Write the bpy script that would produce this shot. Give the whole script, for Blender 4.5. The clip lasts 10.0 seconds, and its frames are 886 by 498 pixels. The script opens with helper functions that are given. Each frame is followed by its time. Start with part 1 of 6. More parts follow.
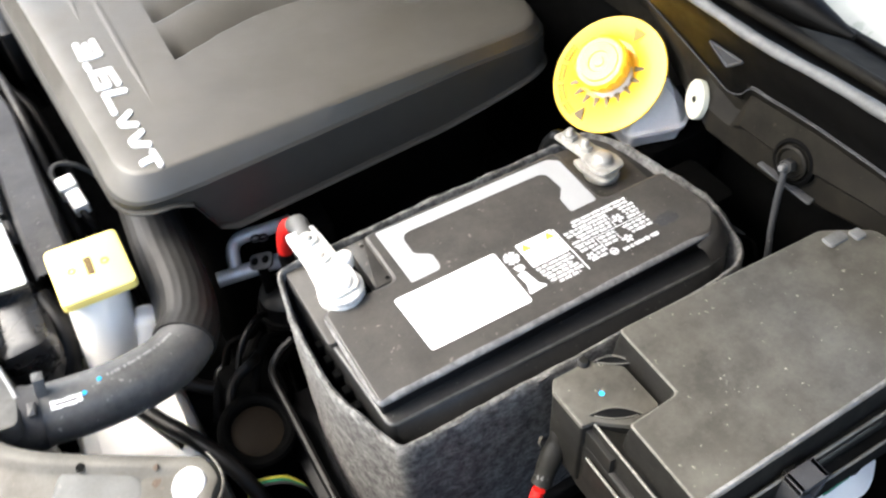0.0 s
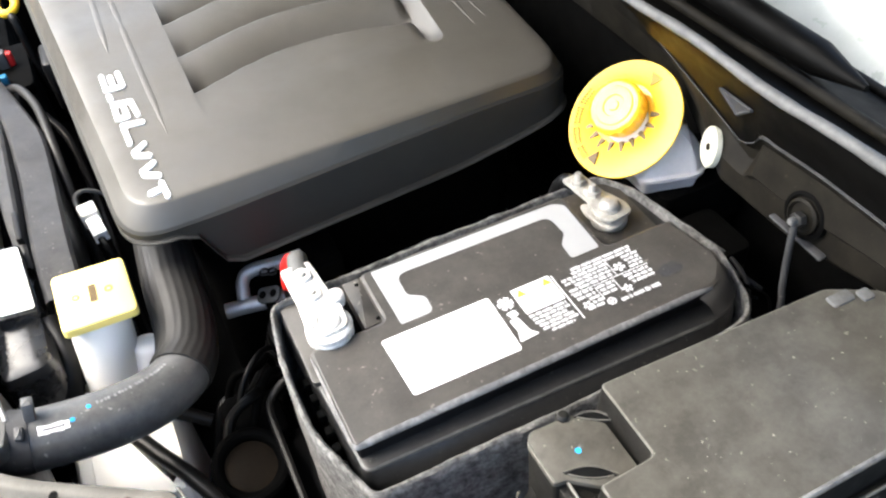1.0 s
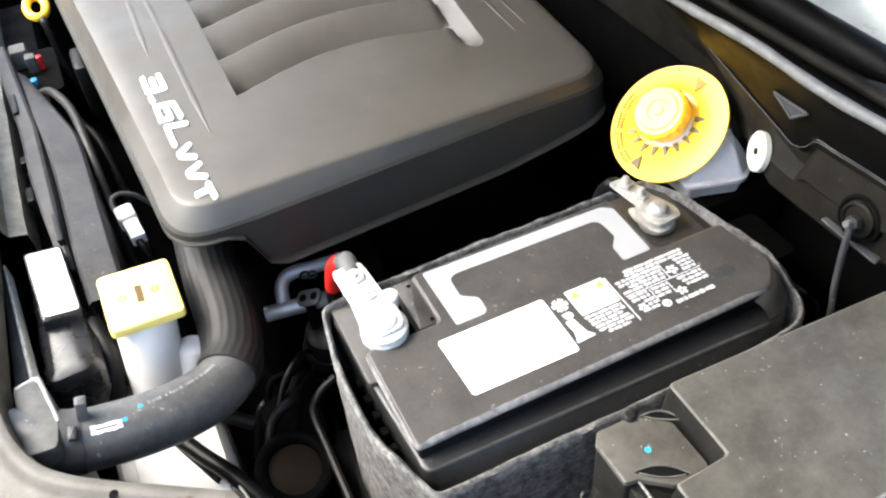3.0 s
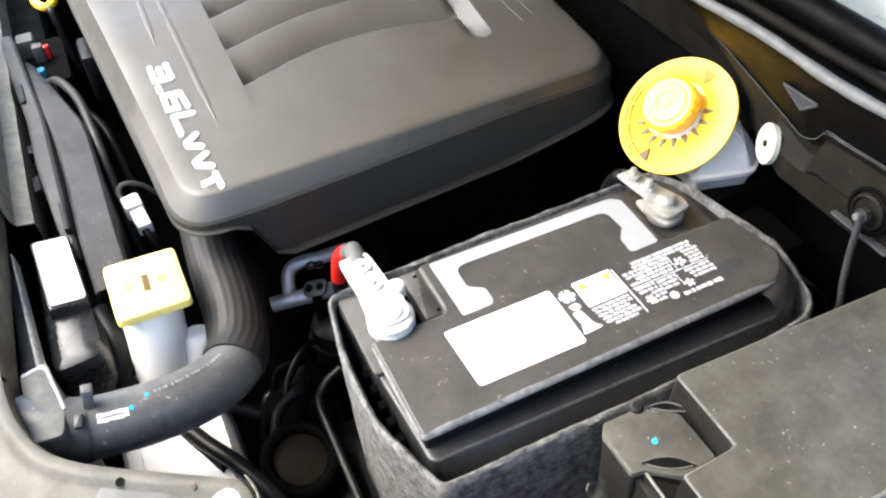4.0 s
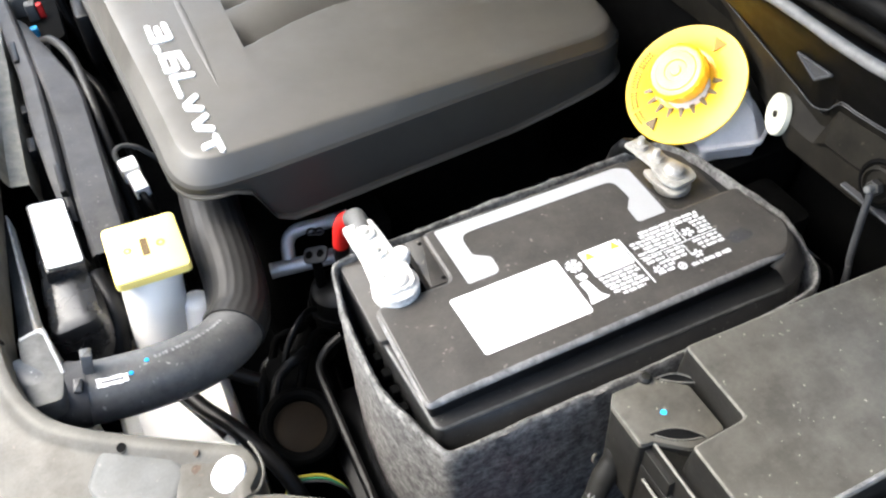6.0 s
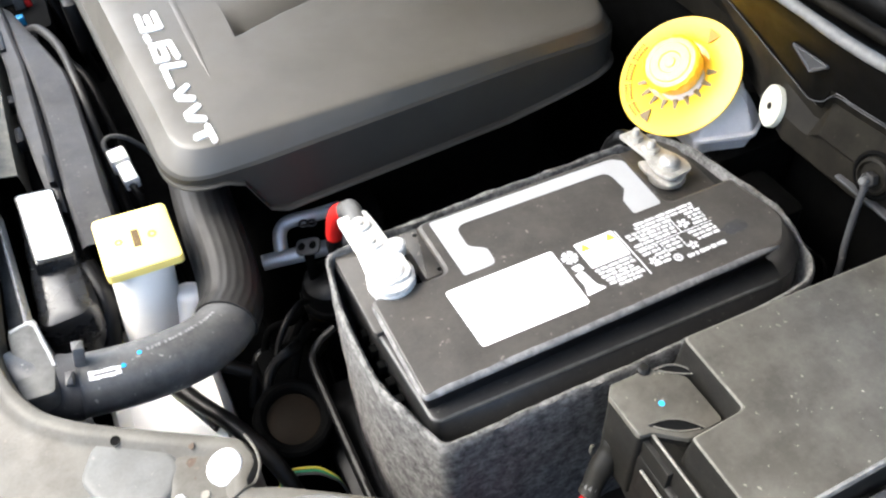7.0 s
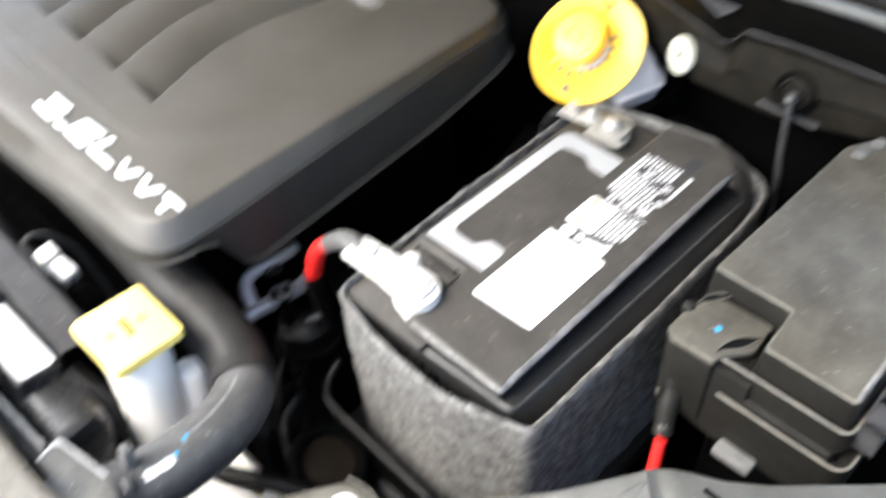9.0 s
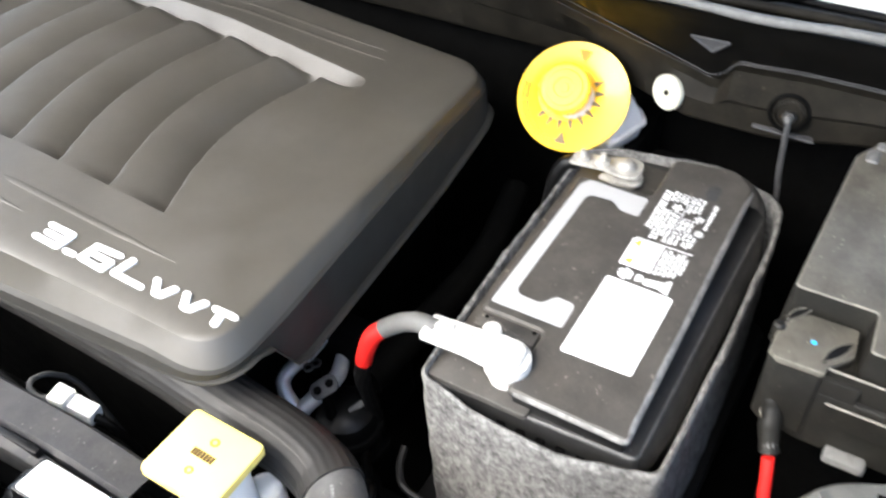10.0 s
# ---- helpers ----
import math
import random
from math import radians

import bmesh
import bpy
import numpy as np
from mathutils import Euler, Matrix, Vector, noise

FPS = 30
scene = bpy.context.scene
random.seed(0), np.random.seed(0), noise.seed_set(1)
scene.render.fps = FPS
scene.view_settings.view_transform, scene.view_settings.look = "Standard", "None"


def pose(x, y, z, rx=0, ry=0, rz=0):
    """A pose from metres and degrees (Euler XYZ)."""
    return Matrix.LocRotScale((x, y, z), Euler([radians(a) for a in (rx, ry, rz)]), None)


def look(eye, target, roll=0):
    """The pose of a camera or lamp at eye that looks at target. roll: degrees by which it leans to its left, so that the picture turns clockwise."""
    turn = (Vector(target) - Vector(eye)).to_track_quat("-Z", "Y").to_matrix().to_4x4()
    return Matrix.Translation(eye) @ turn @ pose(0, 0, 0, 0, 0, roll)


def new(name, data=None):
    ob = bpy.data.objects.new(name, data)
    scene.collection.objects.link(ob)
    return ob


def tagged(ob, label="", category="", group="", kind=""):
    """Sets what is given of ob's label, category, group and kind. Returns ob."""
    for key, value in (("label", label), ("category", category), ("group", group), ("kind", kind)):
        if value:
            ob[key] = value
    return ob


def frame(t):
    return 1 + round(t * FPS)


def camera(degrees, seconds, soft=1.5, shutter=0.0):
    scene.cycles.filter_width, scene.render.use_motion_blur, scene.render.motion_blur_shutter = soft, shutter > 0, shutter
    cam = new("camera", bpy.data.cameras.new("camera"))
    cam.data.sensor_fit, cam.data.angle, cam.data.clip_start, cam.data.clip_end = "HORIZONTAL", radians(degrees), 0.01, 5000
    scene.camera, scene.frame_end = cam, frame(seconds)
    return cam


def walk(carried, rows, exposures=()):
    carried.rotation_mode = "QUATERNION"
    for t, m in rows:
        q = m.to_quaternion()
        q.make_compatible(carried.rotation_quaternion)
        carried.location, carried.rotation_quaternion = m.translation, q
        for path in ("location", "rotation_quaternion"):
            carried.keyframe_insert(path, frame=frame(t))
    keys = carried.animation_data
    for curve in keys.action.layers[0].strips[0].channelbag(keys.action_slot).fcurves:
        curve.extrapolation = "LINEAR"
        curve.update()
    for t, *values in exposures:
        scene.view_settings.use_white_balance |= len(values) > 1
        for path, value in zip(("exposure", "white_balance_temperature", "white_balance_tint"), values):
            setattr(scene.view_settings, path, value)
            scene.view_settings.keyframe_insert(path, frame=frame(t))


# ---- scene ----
cam = camera(55.6, 10.0, soft=2.2, shutter=0.6)
PATH = [
    (0, (-0.144, -0.37, 1.383), (0.471, 0.835, -0.09), -4.2),
    (0.5, (-0.102, -0.397, 1.377), (0.378, 0.885, -0.081), -6.6),
    (1, (-0.093, -0.384, 1.376), (0.423, 0.941, -0.031), -6.1),
    (1.5, (-0.114, -0.376, 1.373), (0.397, 0.953, -0.032), -6.1),
    (2, (-0.127, -0.373, 1.373), (0.421, 0.959, -0.015), -5.8),
    (2.5, (-0.136, -0.37, 1.373), (0.411, 0.966, -0.011), -5.3),
    (4, (-0.139, -0.37, 1.369), (0.385, 0.965, -0.024), -5.3),
    (4.5, (-0.144, -0.366, 1.368), (0.377, 0.957, -0.038), -4.3),
    (5, (-0.147, -0.364, 1.366), (0.363, 0.958, -0.045), -4.5),
    (5.5, (-0.146, -0.363, 1.364), (0.369, 0.939, -0.064), -4.4),
    (7, (-0.154, -0.356, 1.359), (0.393, 0.9, -0.099), -3.0),
    (7.5, (-0.155, -0.356, 1.36), (0.412, 0.901, -0.088), -3.0),
    (8, (-0.163, -0.36, 1.36), (0.345, 0.867, -0.135), -4.9),
    (8.1, (-0.157, -0.359, 1.366), (0.379, 0.850, -0.133), -5.0),
    (8.2, (-0.171, -0.361, 1.366), (0.433, 0.849, -0.107), -3.8),
    (8.3, (-0.184, -0.352, 1.374), (0.393, 0.832, -0.130), -6.6),
    (8.4, (-0.196, -0.345, 1.379), (0.396, 0.828, -0.130), -6.7),
    (8.5, (-0.214, -0.342, 1.377), (0.41, 0.842, -0.109), -6.1),
    (8.7, (-0.246, -0.318, 1.385), (0.381, 0.794, -0.155), -8.7),
    (8.8, (-0.261, -0.308, 1.376), (0.438, 0.767, -0.159), -8.7),
    (9, (-0.281, -0.287, 1.375), (0.632, 0.736, -0.081), -4.7),
    (9.1, (-0.294, -0.289, 1.374), (0.723, 0.705, -0.032), -3.0),
    (9.2, (-0.308, -0.277, 1.381), (0.767, 0.676, -0.01), -0.9),
    (9.4, (-0.32, -0.258, 1.382), (0.809, 0.649, 0.002), -2.2),
    (9.5, (-0.341, -0.234, 1.392), (0.78, 0.653, -0.007), -3.9),
    (9.7, (-0.354, -0.21, 1.392), (0.742, 0.665, -0.033), -8.3),
    (9.8, (-0.363, -0.179, 1.407), (0.771, 0.629, -0.029), -6.8),
    (10, (-0.369, -0.154, 1.391), (0.822, 0.656, 0.003), -4.4),
]
walk(cam, [(t, look(eye, target, roll)) for t, eye, target, roll in PATH], exposures=[(0.0, 2.48, 6380, 6), (6.8, 2.48, 6200, 6), (8.0, 2.46, 6200, 6), (8.8, 2.44, 6200, 6), (9.4, 2.48, 6250, 6), (10.0, 2.48, 6200, 6)])

# ---- light ----
world = bpy.data.worlds.new("overcast_sky")
scene.world = world
world.use_nodes = True
wn = world.node_tree
sky = wn.nodes.new("ShaderNodeTexSky")
sky.sky_type, sky.sun_disc = "NISHITA", False
sky.sun_elevation, sky.sun_rotation = radians(54), radians(302)
sky.dust_density, sky.air_density, sky.ozone_density = 5.0, 1.0, 1.0
wn.links.new(sky.outputs[0], wn.nodes["Background"].inputs[0])
wn.nodes["Background"].inputs[1].default_value = 0.15
sun_data = bpy.data.lights.new("sun", "SUN")
sun_data.energy, sun_data.angle, sun_data.color = 0.8, radians(54), (1.0, 0.98, 0.95)
sun = new("sun", sun_data)
sun.matrix_world = look((-2.1, 1.3, 4.3), (0, 0, 0.9))

# ---- materials ----


def surf(name, col, rough=0.5, metal=0.0, var=0.25, big=20.0, fine=500.0, bump=0.2, dust=0.0, dustcol=(0.3, 0.27, 0.22),
         speck=0.0, spec=0.5, trans=0.0, coat=0.0):
    """A surface with stains at hand size, grain at millimetre size, dust patches and pale specks."""
    m = bpy.data.materials.new(name)
    m.use_nodes = True
    t = m.node_tree
    p = t.nodes["Principled BSDF"]
    co = t.nodes.new("ShaderNodeTexCoord").outputs["Object"]

    def nz(scale, detail=4.0, ro=0.6):
        n = t.nodes.new("ShaderNodeTexNoise")
        n.inputs["Scale"].default_value, n.inputs["Detail"].default_value, n.inputs["Roughness"].default_value = scale, detail, ro
        t.links.new(co, n.inputs["Vector"])
        return n.outputs["Fac"]

    def rng(sock, a, b, c=0.0, d=1.0):
        n = t.nodes.new("ShaderNodeMapRange")
        for k, v in zip((1, 2, 3, 4), (a, b, c, d)):
            n.inputs[k].default_value = v
        t.links.new(sock, n.inputs[0])
        return n.outputs[0]

    def mix(fac, a, b):
        n = t.nodes.new("ShaderNodeMix")
        n.data_type = "RGBA"
        t.links.new(fac, n.inputs[0])
        for s, v in ((n.inputs[6], a), (n.inputs[7], b)):
            if isinstance(v, tuple):
                s.default_value = (*v, 1)
            else:
                t.links.new(v, s)
        return n.outputs[2]
    lo, hi = tuple(c * (1 - var) for c in col), tuple(min(1, c * (1 + var)) for c in col)
    c = mix(rng(nz(big, 6), 0.3, 0.7), lo, hi)
    grain = nz(fine, 3)
    c = mix(rng(grain, 0.35, 0.75, 0.0, 0.35), c, tuple(min(1, x * (1 + 1.5 * var)) for x in col))
    if dust:
        c = mix(rng(nz(big * 2.3, 8, 0.7), 0.42, 0.75, 0.0, dust), c, dustcol)
    if speck:
        for scale, seed, lo2, hi2, cut in ((260, 110, 0.12, 0.24, 0.575), (95, 47, 0.08, 0.17, 0.55)):
            v = t.nodes.new("ShaderNodeTexVoronoi")
            v.inputs["Scale"].default_value = scale
            bent = t.nodes.new("ShaderNodeVectorMath")
            bent.operation = "MULTIPLY_ADD"
            wob = t.nodes.new("ShaderNodeTexNoise")
            wob.inputs["Scale"].default_value = scale * 1.6
            t.links.new(co, wob.inputs["Vector"])
            t.links.new(wob.outputs["Color"], bent.inputs[0])
            bent.inputs[1].default_value = (0.9 / scale,) * 3
            t.links.new(co, bent.inputs[2])
            t.links.new(bent.outputs[0], v.inputs["Vector"])
            dots = rng(v.outputs["Distance"], lo2, hi2, 1.0, 0.0)
            mask = t.nodes.new("ShaderNodeMath")
            mask.operation = "MULTIPLY"
            t.links.new(dots, mask.inputs[0])
            t.links.new(rng(nz(seed, 3), cut, cut + 0.07, 0.0, speck), mask.inputs[1])
            c = mix(mask.outputs[0], c, tuple(min(1, 2.4 * q) for q in dustcol))
    t.links.new(c, p.inputs["Base Color"])
    t.links.new(rng(nz(big * 1.7, 5), 0.3, 0.7, max(0.02, rough * 0.8), min(1, rough * 1.2)), p.inputs["Roughness"])
    p.inputs["Metallic"].default_value = metal
    p.inputs["Specular IOR Level"].default_value = spec
    if trans:
        p.inputs["Subsurface Weight"].default_value = trans
        p.inputs["Subsurface Radius"].default_value = (0.03, 0.03, 0.028)
    p.inputs["Coat Weight"].default_value = coat
    if bump:
        b = t.nodes.new("ShaderNodeBump")
        b.inputs["Strength"].default_value, b.inputs["Distance"].default_value = bump, 0.0006
        t.links.new(grain, b.inputs["Height"])
        t.links.new(b.outputs[0], p.inputs["Normal"])
    return m


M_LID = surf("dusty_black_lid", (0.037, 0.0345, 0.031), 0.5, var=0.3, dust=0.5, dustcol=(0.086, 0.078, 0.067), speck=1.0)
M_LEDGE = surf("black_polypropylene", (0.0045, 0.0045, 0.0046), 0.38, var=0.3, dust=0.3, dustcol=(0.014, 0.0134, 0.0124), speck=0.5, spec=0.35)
# pale edge colour: wear plus a painted sky sheen
M_EDGE = surf("worn_sheen_edge", (0.19, 0.187, 0.18), 0.45, var=0.5, big=90, dust=0.8, dustcol=(0.05, 0.048, 0.045))
M_FELT = surf("grey_felt", (0.138, 0.135, 0.129), 0.95, var=0.75, big=110, fine=420, bump=0.9, dust=0.9, dustcol=(0.036, 0.034, 0.032), spec=0.1)
M_LABEL = surf("white_label", (0.82, 0.82, 0.81), 0.45, var=0.03, bump=0.05)
M_GREYSTICK = surf("pale_grey_sticker", (0.325, 0.33, 0.33), 0.45, var=0.05, bump=0.05, dust=0.2, dustcol=(0.32, 0.32, 0.32))
M_INK = surf("silver_print", (0.66, 0.67, 0.67), 0.5, var=0.1, bump=0.05)
M_ORANGE = surf("orange_print", (0.8, 0.42, 0.05), 0.5, var=0.05, bump=0.05)
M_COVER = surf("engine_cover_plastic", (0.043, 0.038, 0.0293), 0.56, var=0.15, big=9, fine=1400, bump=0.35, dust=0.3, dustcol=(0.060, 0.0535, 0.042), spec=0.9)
# same plastic as the cover, darkened for the shade on its upright side
M_SKIRT = surf("shaded_cover_plastic", (0.027, 0.0252, 0.0215), 0.62, var=0.2, big=9, fine=1400, bump=0.35, dust=0.3, dustcol=(0.036, 0.033, 0.027), spec=0.35)
M_LETTER = surf("silver_letter", (0.8, 0.8, 0.8), 0.4, metal=0.0, var=0.04, bump=0.05)
M_DARK = surf("black_plastic", (0.003, 0.003, 0.0031), 0.45, var=0.4, dust=0.35, dustcol=(0.008, 0.0074, 0.0066), spec=0.22)
M_GLOSS = surf("dusty_glossy_black", (0.016, 0.016, 0.0165), 0.28, var=0.3, dust=0.4, dustcol=(0.03, 0.029, 0.027), spec=0.6)
# near-black colour stands in for the deep shade low in the bay
M_VOID = surf("deep_shade_black", (0.001, 0.001, 0.0009), 0.8, var=0.5, dust=0.4, dustcol=(0.003, 0.0028, 0.0026), spec=0.06)
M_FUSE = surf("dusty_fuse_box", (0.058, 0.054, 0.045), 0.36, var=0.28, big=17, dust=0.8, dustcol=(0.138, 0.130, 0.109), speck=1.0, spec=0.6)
# dusty black plastic, with the shade on the fuse box sides put in
M_FUSELOW = surf("dusty_shaded_black", (0.0062, 0.0058, 0.0048), 0.55, var=0.4, dust=0.55, dustcol=(0.021, 0.0192, 0.015), speck=0.8, spec=0.3)
M_RUBBER = surf("dusty_rubber", (0.066, 0.066, 0.066), 0.45, var=0.35, big=45, dust=0.8, dustcol=(0.13, 0.128, 0.12), speck=1.0, spec=0.6)
M_CORR = surf("corrugated_sleeve", (0.018, 0.0174, 0.0168), 0.5, var=0.25, dust=0.5, dustcol=(0.044, 0.042, 0.038), spec=0.25)
M_YELLOW = surf("yellow_plastic", (0.97, 0.60, 0.03), 0.42, var=0.04, bump=0.05, spec=0.5, coat=0.2)
M_YELLOWCAP = surf("pale_yellow_plastic", (0.97, 0.76, 0.21), 0.4, var=0.05, bump=0.05, spec=0.7)
M_WHITE = surf("milky_plastic", (0.93, 0.89, 0.83), 0.4, var=0.04, bump=0.1, trans=0.8)
M_RES = surf("grey_translucent_plastic", (0.80, 0.755, 0.72), 0.35, var=0.12, bump=0.1, trans=0.6)
M_LEAD = surf("bright_clamp_metal", (0.66, 0.645, 0.61), 0.5, metal=0.15, var=0.3, big=150, bump=0.6, fine=700, dust=0.7, dustcol=(0.22, 0.205, 0.18))
M_ZINC = surf("dull_tin_metal", (0.42, 0.405, 0.365), 0.4, metal=0.4, var=0.35, big=70, bump=0.5, dust=0.5, dustcol=(0.22, 0.20, 0.165))
M_STEEL = surf("steel_tube", (0.55, 0.55, 0.56), 0.42, metal=0.5, var=0.15, bump=0.1)
M_RED = surf("red_rubber", (0.62, 0.015, 0.012), 0.45, var=0.1, bump=0.1)
M_TAN = surf("beige_painted_steel", (0.070, 0.066, 0.055), 0.5, var=0.3, big=26, bump=0.05, dust=0.9, dustcol=(0.045, 0.038, 0.028), speck=0.4, spec=0.3)
M_SILVER = surf("silver_painted_steel", (0.078, 0.079, 0.075), 0.5, metal=0.1, var=0.3, big=30, bump=0.1, dust=0.6, dustcol=(0.065, 0.062, 0.055), speck=0.5, spec=0.4)
M_COWL = surf("dusty_cowl_paint", (0.0080, 0.0070, 0.0054), 0.6, var=0.35, dust=0.7, dustcol=(0.023, 0.020, 0.0145), speck=0.5, spec=0.10)
M_COWLUP = surf("black_cowl_plastic", (0.002, 0.0019, 0.0017), 0.5, var=0.3, dust=0.45, dustcol=(0.006, 0.0053, 0.0045), spec=0.08)
M_SEAL = surf("grey_rubber_seal", (0.13, 0.13, 0.125), 0.55, var=0.25, big=60, dust=0.5, dustcol=(0.06, 0.057, 0.052))
M_PLUG = surf("ivory_plug", (0.50, 0.49, 0.40), 0.5, var=0.06, bump=0.05)
# pale base colour paints the sky's reflection on the glass
M_GLASS = surf("sky_painted_windshield", (0.21, 0.222, 0.206), 0.3, var=0.12, bump=0.0, spec=0.7, coat=0.15)
M_BLUE = surf("blue_paint", (0.03, 0.38, 0.75), 0.5, var=0.05, bump=0.05)
M_BROWN = surf("brown_drum", (0.012, 0.009, 0.006), 0.7, var=0.5, dust=0.5, dustcol=(0.022, 0.015, 0.009), spec=0.08)
M_GREY = surf("grey_shroud_plastic", (0.040, 0.040, 0.042), 0.6, var=0.35, dust=0.6, dustcol=(0.075, 0.073, 0.067), speck=0.8, spec=0.3)
M_GREYBOOT = surf("grey_boot", (0.09, 0.09, 0.087), 0.65, var=0.3, dust=0.3, dustcol=(0.14, 0.13, 0.12))
M_WIRE = surf("yellow_wire", (0.55, 0.45, 0.05), 0.5, var=0.1)
M_GREEN = surf("green_wire", (0.03, 0.22, 0.10), 0.5, var=0.1)
M_INKD = surf("dark_print", (0.10, 0.06, 0.015), 0.5, var=0.1, bump=0.05)
M_AMBER = surf("brown_amber_print", (0.42, 0.22, 0.02), 0.5, var=0.1, bump=0.05)
# worn edges, lightened further to paint their highlight
M_WORNLIT = surf("worn_lit_edge", (0.125, 0.118, 0.10), 0.5, var=0.4, big=90, dust=0.6, dustcol=(0.07, 0.064, 0.053))
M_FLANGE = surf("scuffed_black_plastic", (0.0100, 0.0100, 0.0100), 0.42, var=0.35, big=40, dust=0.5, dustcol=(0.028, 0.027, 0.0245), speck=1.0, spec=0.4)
M_FLANGELIT = surf("flange_sheen", (0.045, 0.045, 0.044), 0.5, var=0.5, big=120, dust=0.6, dustcol=(0.02, 0.02, 0.019))
M_OLIVE = surf("dusty_olive_metal", (0.20, 0.186, 0.148), 0.6, var=0.4, big=35, dust=0.7, dustcol=(0.08, 0.073, 0.06))
M_ALLOY = surf("dull_alloy", (0.075, 0.075, 0.071), 0.55, metal=0.1, var=0.35, big=60, dust=0.6, dustcol=(0.04, 0.038, 0.033), spec=0.4)
M_SMEAR = surf("faded_print", (0.19, 0.19, 0.19), 0.6, var=0.5, big=200, bump=0.0)
M_RUST = surf("rusty_paint", (0.05, 0.033, 0.02), 0.8, var=0.4, big=300)
M_ASPHALT = surf("asphalt", (0.05, 0.05, 0.05), 0.9, var=0.3)

# ---- mesh helpers ----


def rounded(corners, seg=5):
    """Closed outline from (x, y, radius) corners."""
    out, n = [], len(corners)
    for i, (x, y, r) in enumerate(corners):
        p = Vector((x, y))
        a = (Vector(corners[i - 1][:2]) - p)
        b = (Vector(corners[(i + 1) % n][:2]) - p)
        if r <= 0:
            out.append((x, y))
            continue
        ang = a.angle(b)
        d = min(r / math.tan(ang / 2), a.length * 0.49, b.length * 0.49)
        s, e = p + a.normalized() * d, p + b.normalized() * d
        for k in range(seg + 1):
            u = k / seg
            q = s * (1 - u) ** 2 + p * 2 * u * (1 - u) + e * u * u
            out.append((q.x, q.y))
    return out


def moved(corners, d):
    """The corner list moved inwards by d (outwards: minus), with its radii to suit."""
    n, out = len(corners), []
    s = 1 if area2(corners) > 0 else -1
    for i in range(n):
        a, p, b = Vector(corners[i - 1][:2]), Vector(corners[i][:2]), Vector(corners[(i + 1) % n][:2])
        e1, e2 = (p - a).normalized(), (b - p).normalized()
        n1, n2 = Vector((-e1.y, e1.x)) * s, Vector((-e2.y, e2.x)) * s
        q = p + (n1 + n2) * (d / (1 + n1.dot(n2)))
        convex = (e1.x * e2.y - e1.y * e2.x) * s > 0
        out.append((q.x, q.y, max(0.0006, corners[i][2] + (-d if convex else d))))
    return out


def stack(bm, corners, levels, seg=5, cap0=False, cap1=True):
    """Skins (offset, height) levels of one cornered outline."""
    skin(bm, [[(x, y, z) for x, y in rounded(moved(corners, d), seg)] for d, z in levels], cap0=cap0, cap1=cap1)


def area2(pts):
    return sum(pts[i - 1][0] * p[1] - p[0] * pts[i - 1][1] for i, p in enumerate(pts))


def inset(pts, d):
    """The outline moved inwards by d."""
    n, out = len(pts), []
    s = 1 if area2(pts) > 0 else -1
    for i in range(n):
        a, p, b = Vector(pts[i - 1]), Vector(pts[i]), Vector(pts[(i + 1) % n])
        e1, e2 = (p - a), (b - p)
        e1 = e1.normalized() if e1.length > 1e-9 else e2.normalized()
        e2 = e2.normalized() if e2.length > 1e-9 else e1
        nrm = Vector((-e1.y - e2.y, e1.x + e2.x))
        nrm = nrm.normalized() if nrm.length > 1e-6 else Vector((-e1.y, e1.x))
        k = max(0.5, nrm.dot(Vector((-e1.y, e1.x))))
        q = p + nrm * (s * d / k)
        out.append((q.x, q.y))
    return out


def skin(bm, rings, close=True, cap0=False, cap1=False):
    rows = [[bm.verts.new(p) for p in r] for r in rings]
    n = len(rows[0])
    for a, b in zip(rows, rows[1:]):
        for i in range(n if close else n - 1):
            j = (i + 1) % n
            bm.faces.new((a[i], a[j], b[j], b[i]))
    if cap0:
        bm.faces.new(rows[0][::-1])
    if cap1:
        bm.faces.new(rows[-1])
    return rows


def prism(bm, pts, z0, z1, bev=0.002, m=None):
    """A plate with that outline and rounded top edges."""
    if area2(pts) < 0:
        pts = pts[::-1]
    rings = [[(x, y, z0) for x, y in pts], [(x, y, z1 - bev) for x, y in pts]]
    if bev > 0:
        rings.append([(x, y, z1 - bev * 0.3) for x, y in inset(pts, bev * 0.3)])
        rings.append([(x, y, z1) for x, y in inset(pts, bev)])
    rows = skin(bm, rings, cap0=True, cap1=True)
    if m is not None:
        bmesh.ops.transform(bm, matrix=m, verts=[v for r in rows for v in r])


def rect(x0, x1, y0, y1, r=0.0, seg=4):
    return rounded([(x0, y0, r), (x1, y0, r), (x1, y1, r), (x0, y1, r)], seg)


def box(bm, x0, x1, y0, y1, z0, z1, r=0.003, bev=0.002, m=None):
    prism(bm, rect(x0, x1, y0, y1, r), z0, z1, bev, m)


def spline(pts, n=8):
    """A smooth line through the points."""
    p = [Vector(q) for q in pts]
    p = [p[0] * 2 - p[1]] + p + [p[-1] * 2 - p[-2]]
    out = []
    for i in range(1, len(p) - 2):
        for k in range(n):
            u = k / n
            a, b, c, d = p[i - 1:i + 3]
            out.append(0.5 * ((2 * b) + (c - a) * u + (2 * a - 5 * b + 4 * c - d) * u * u + (3 * b - a - 3 * c + d) * u ** 3))
    return out + [p[-2]]


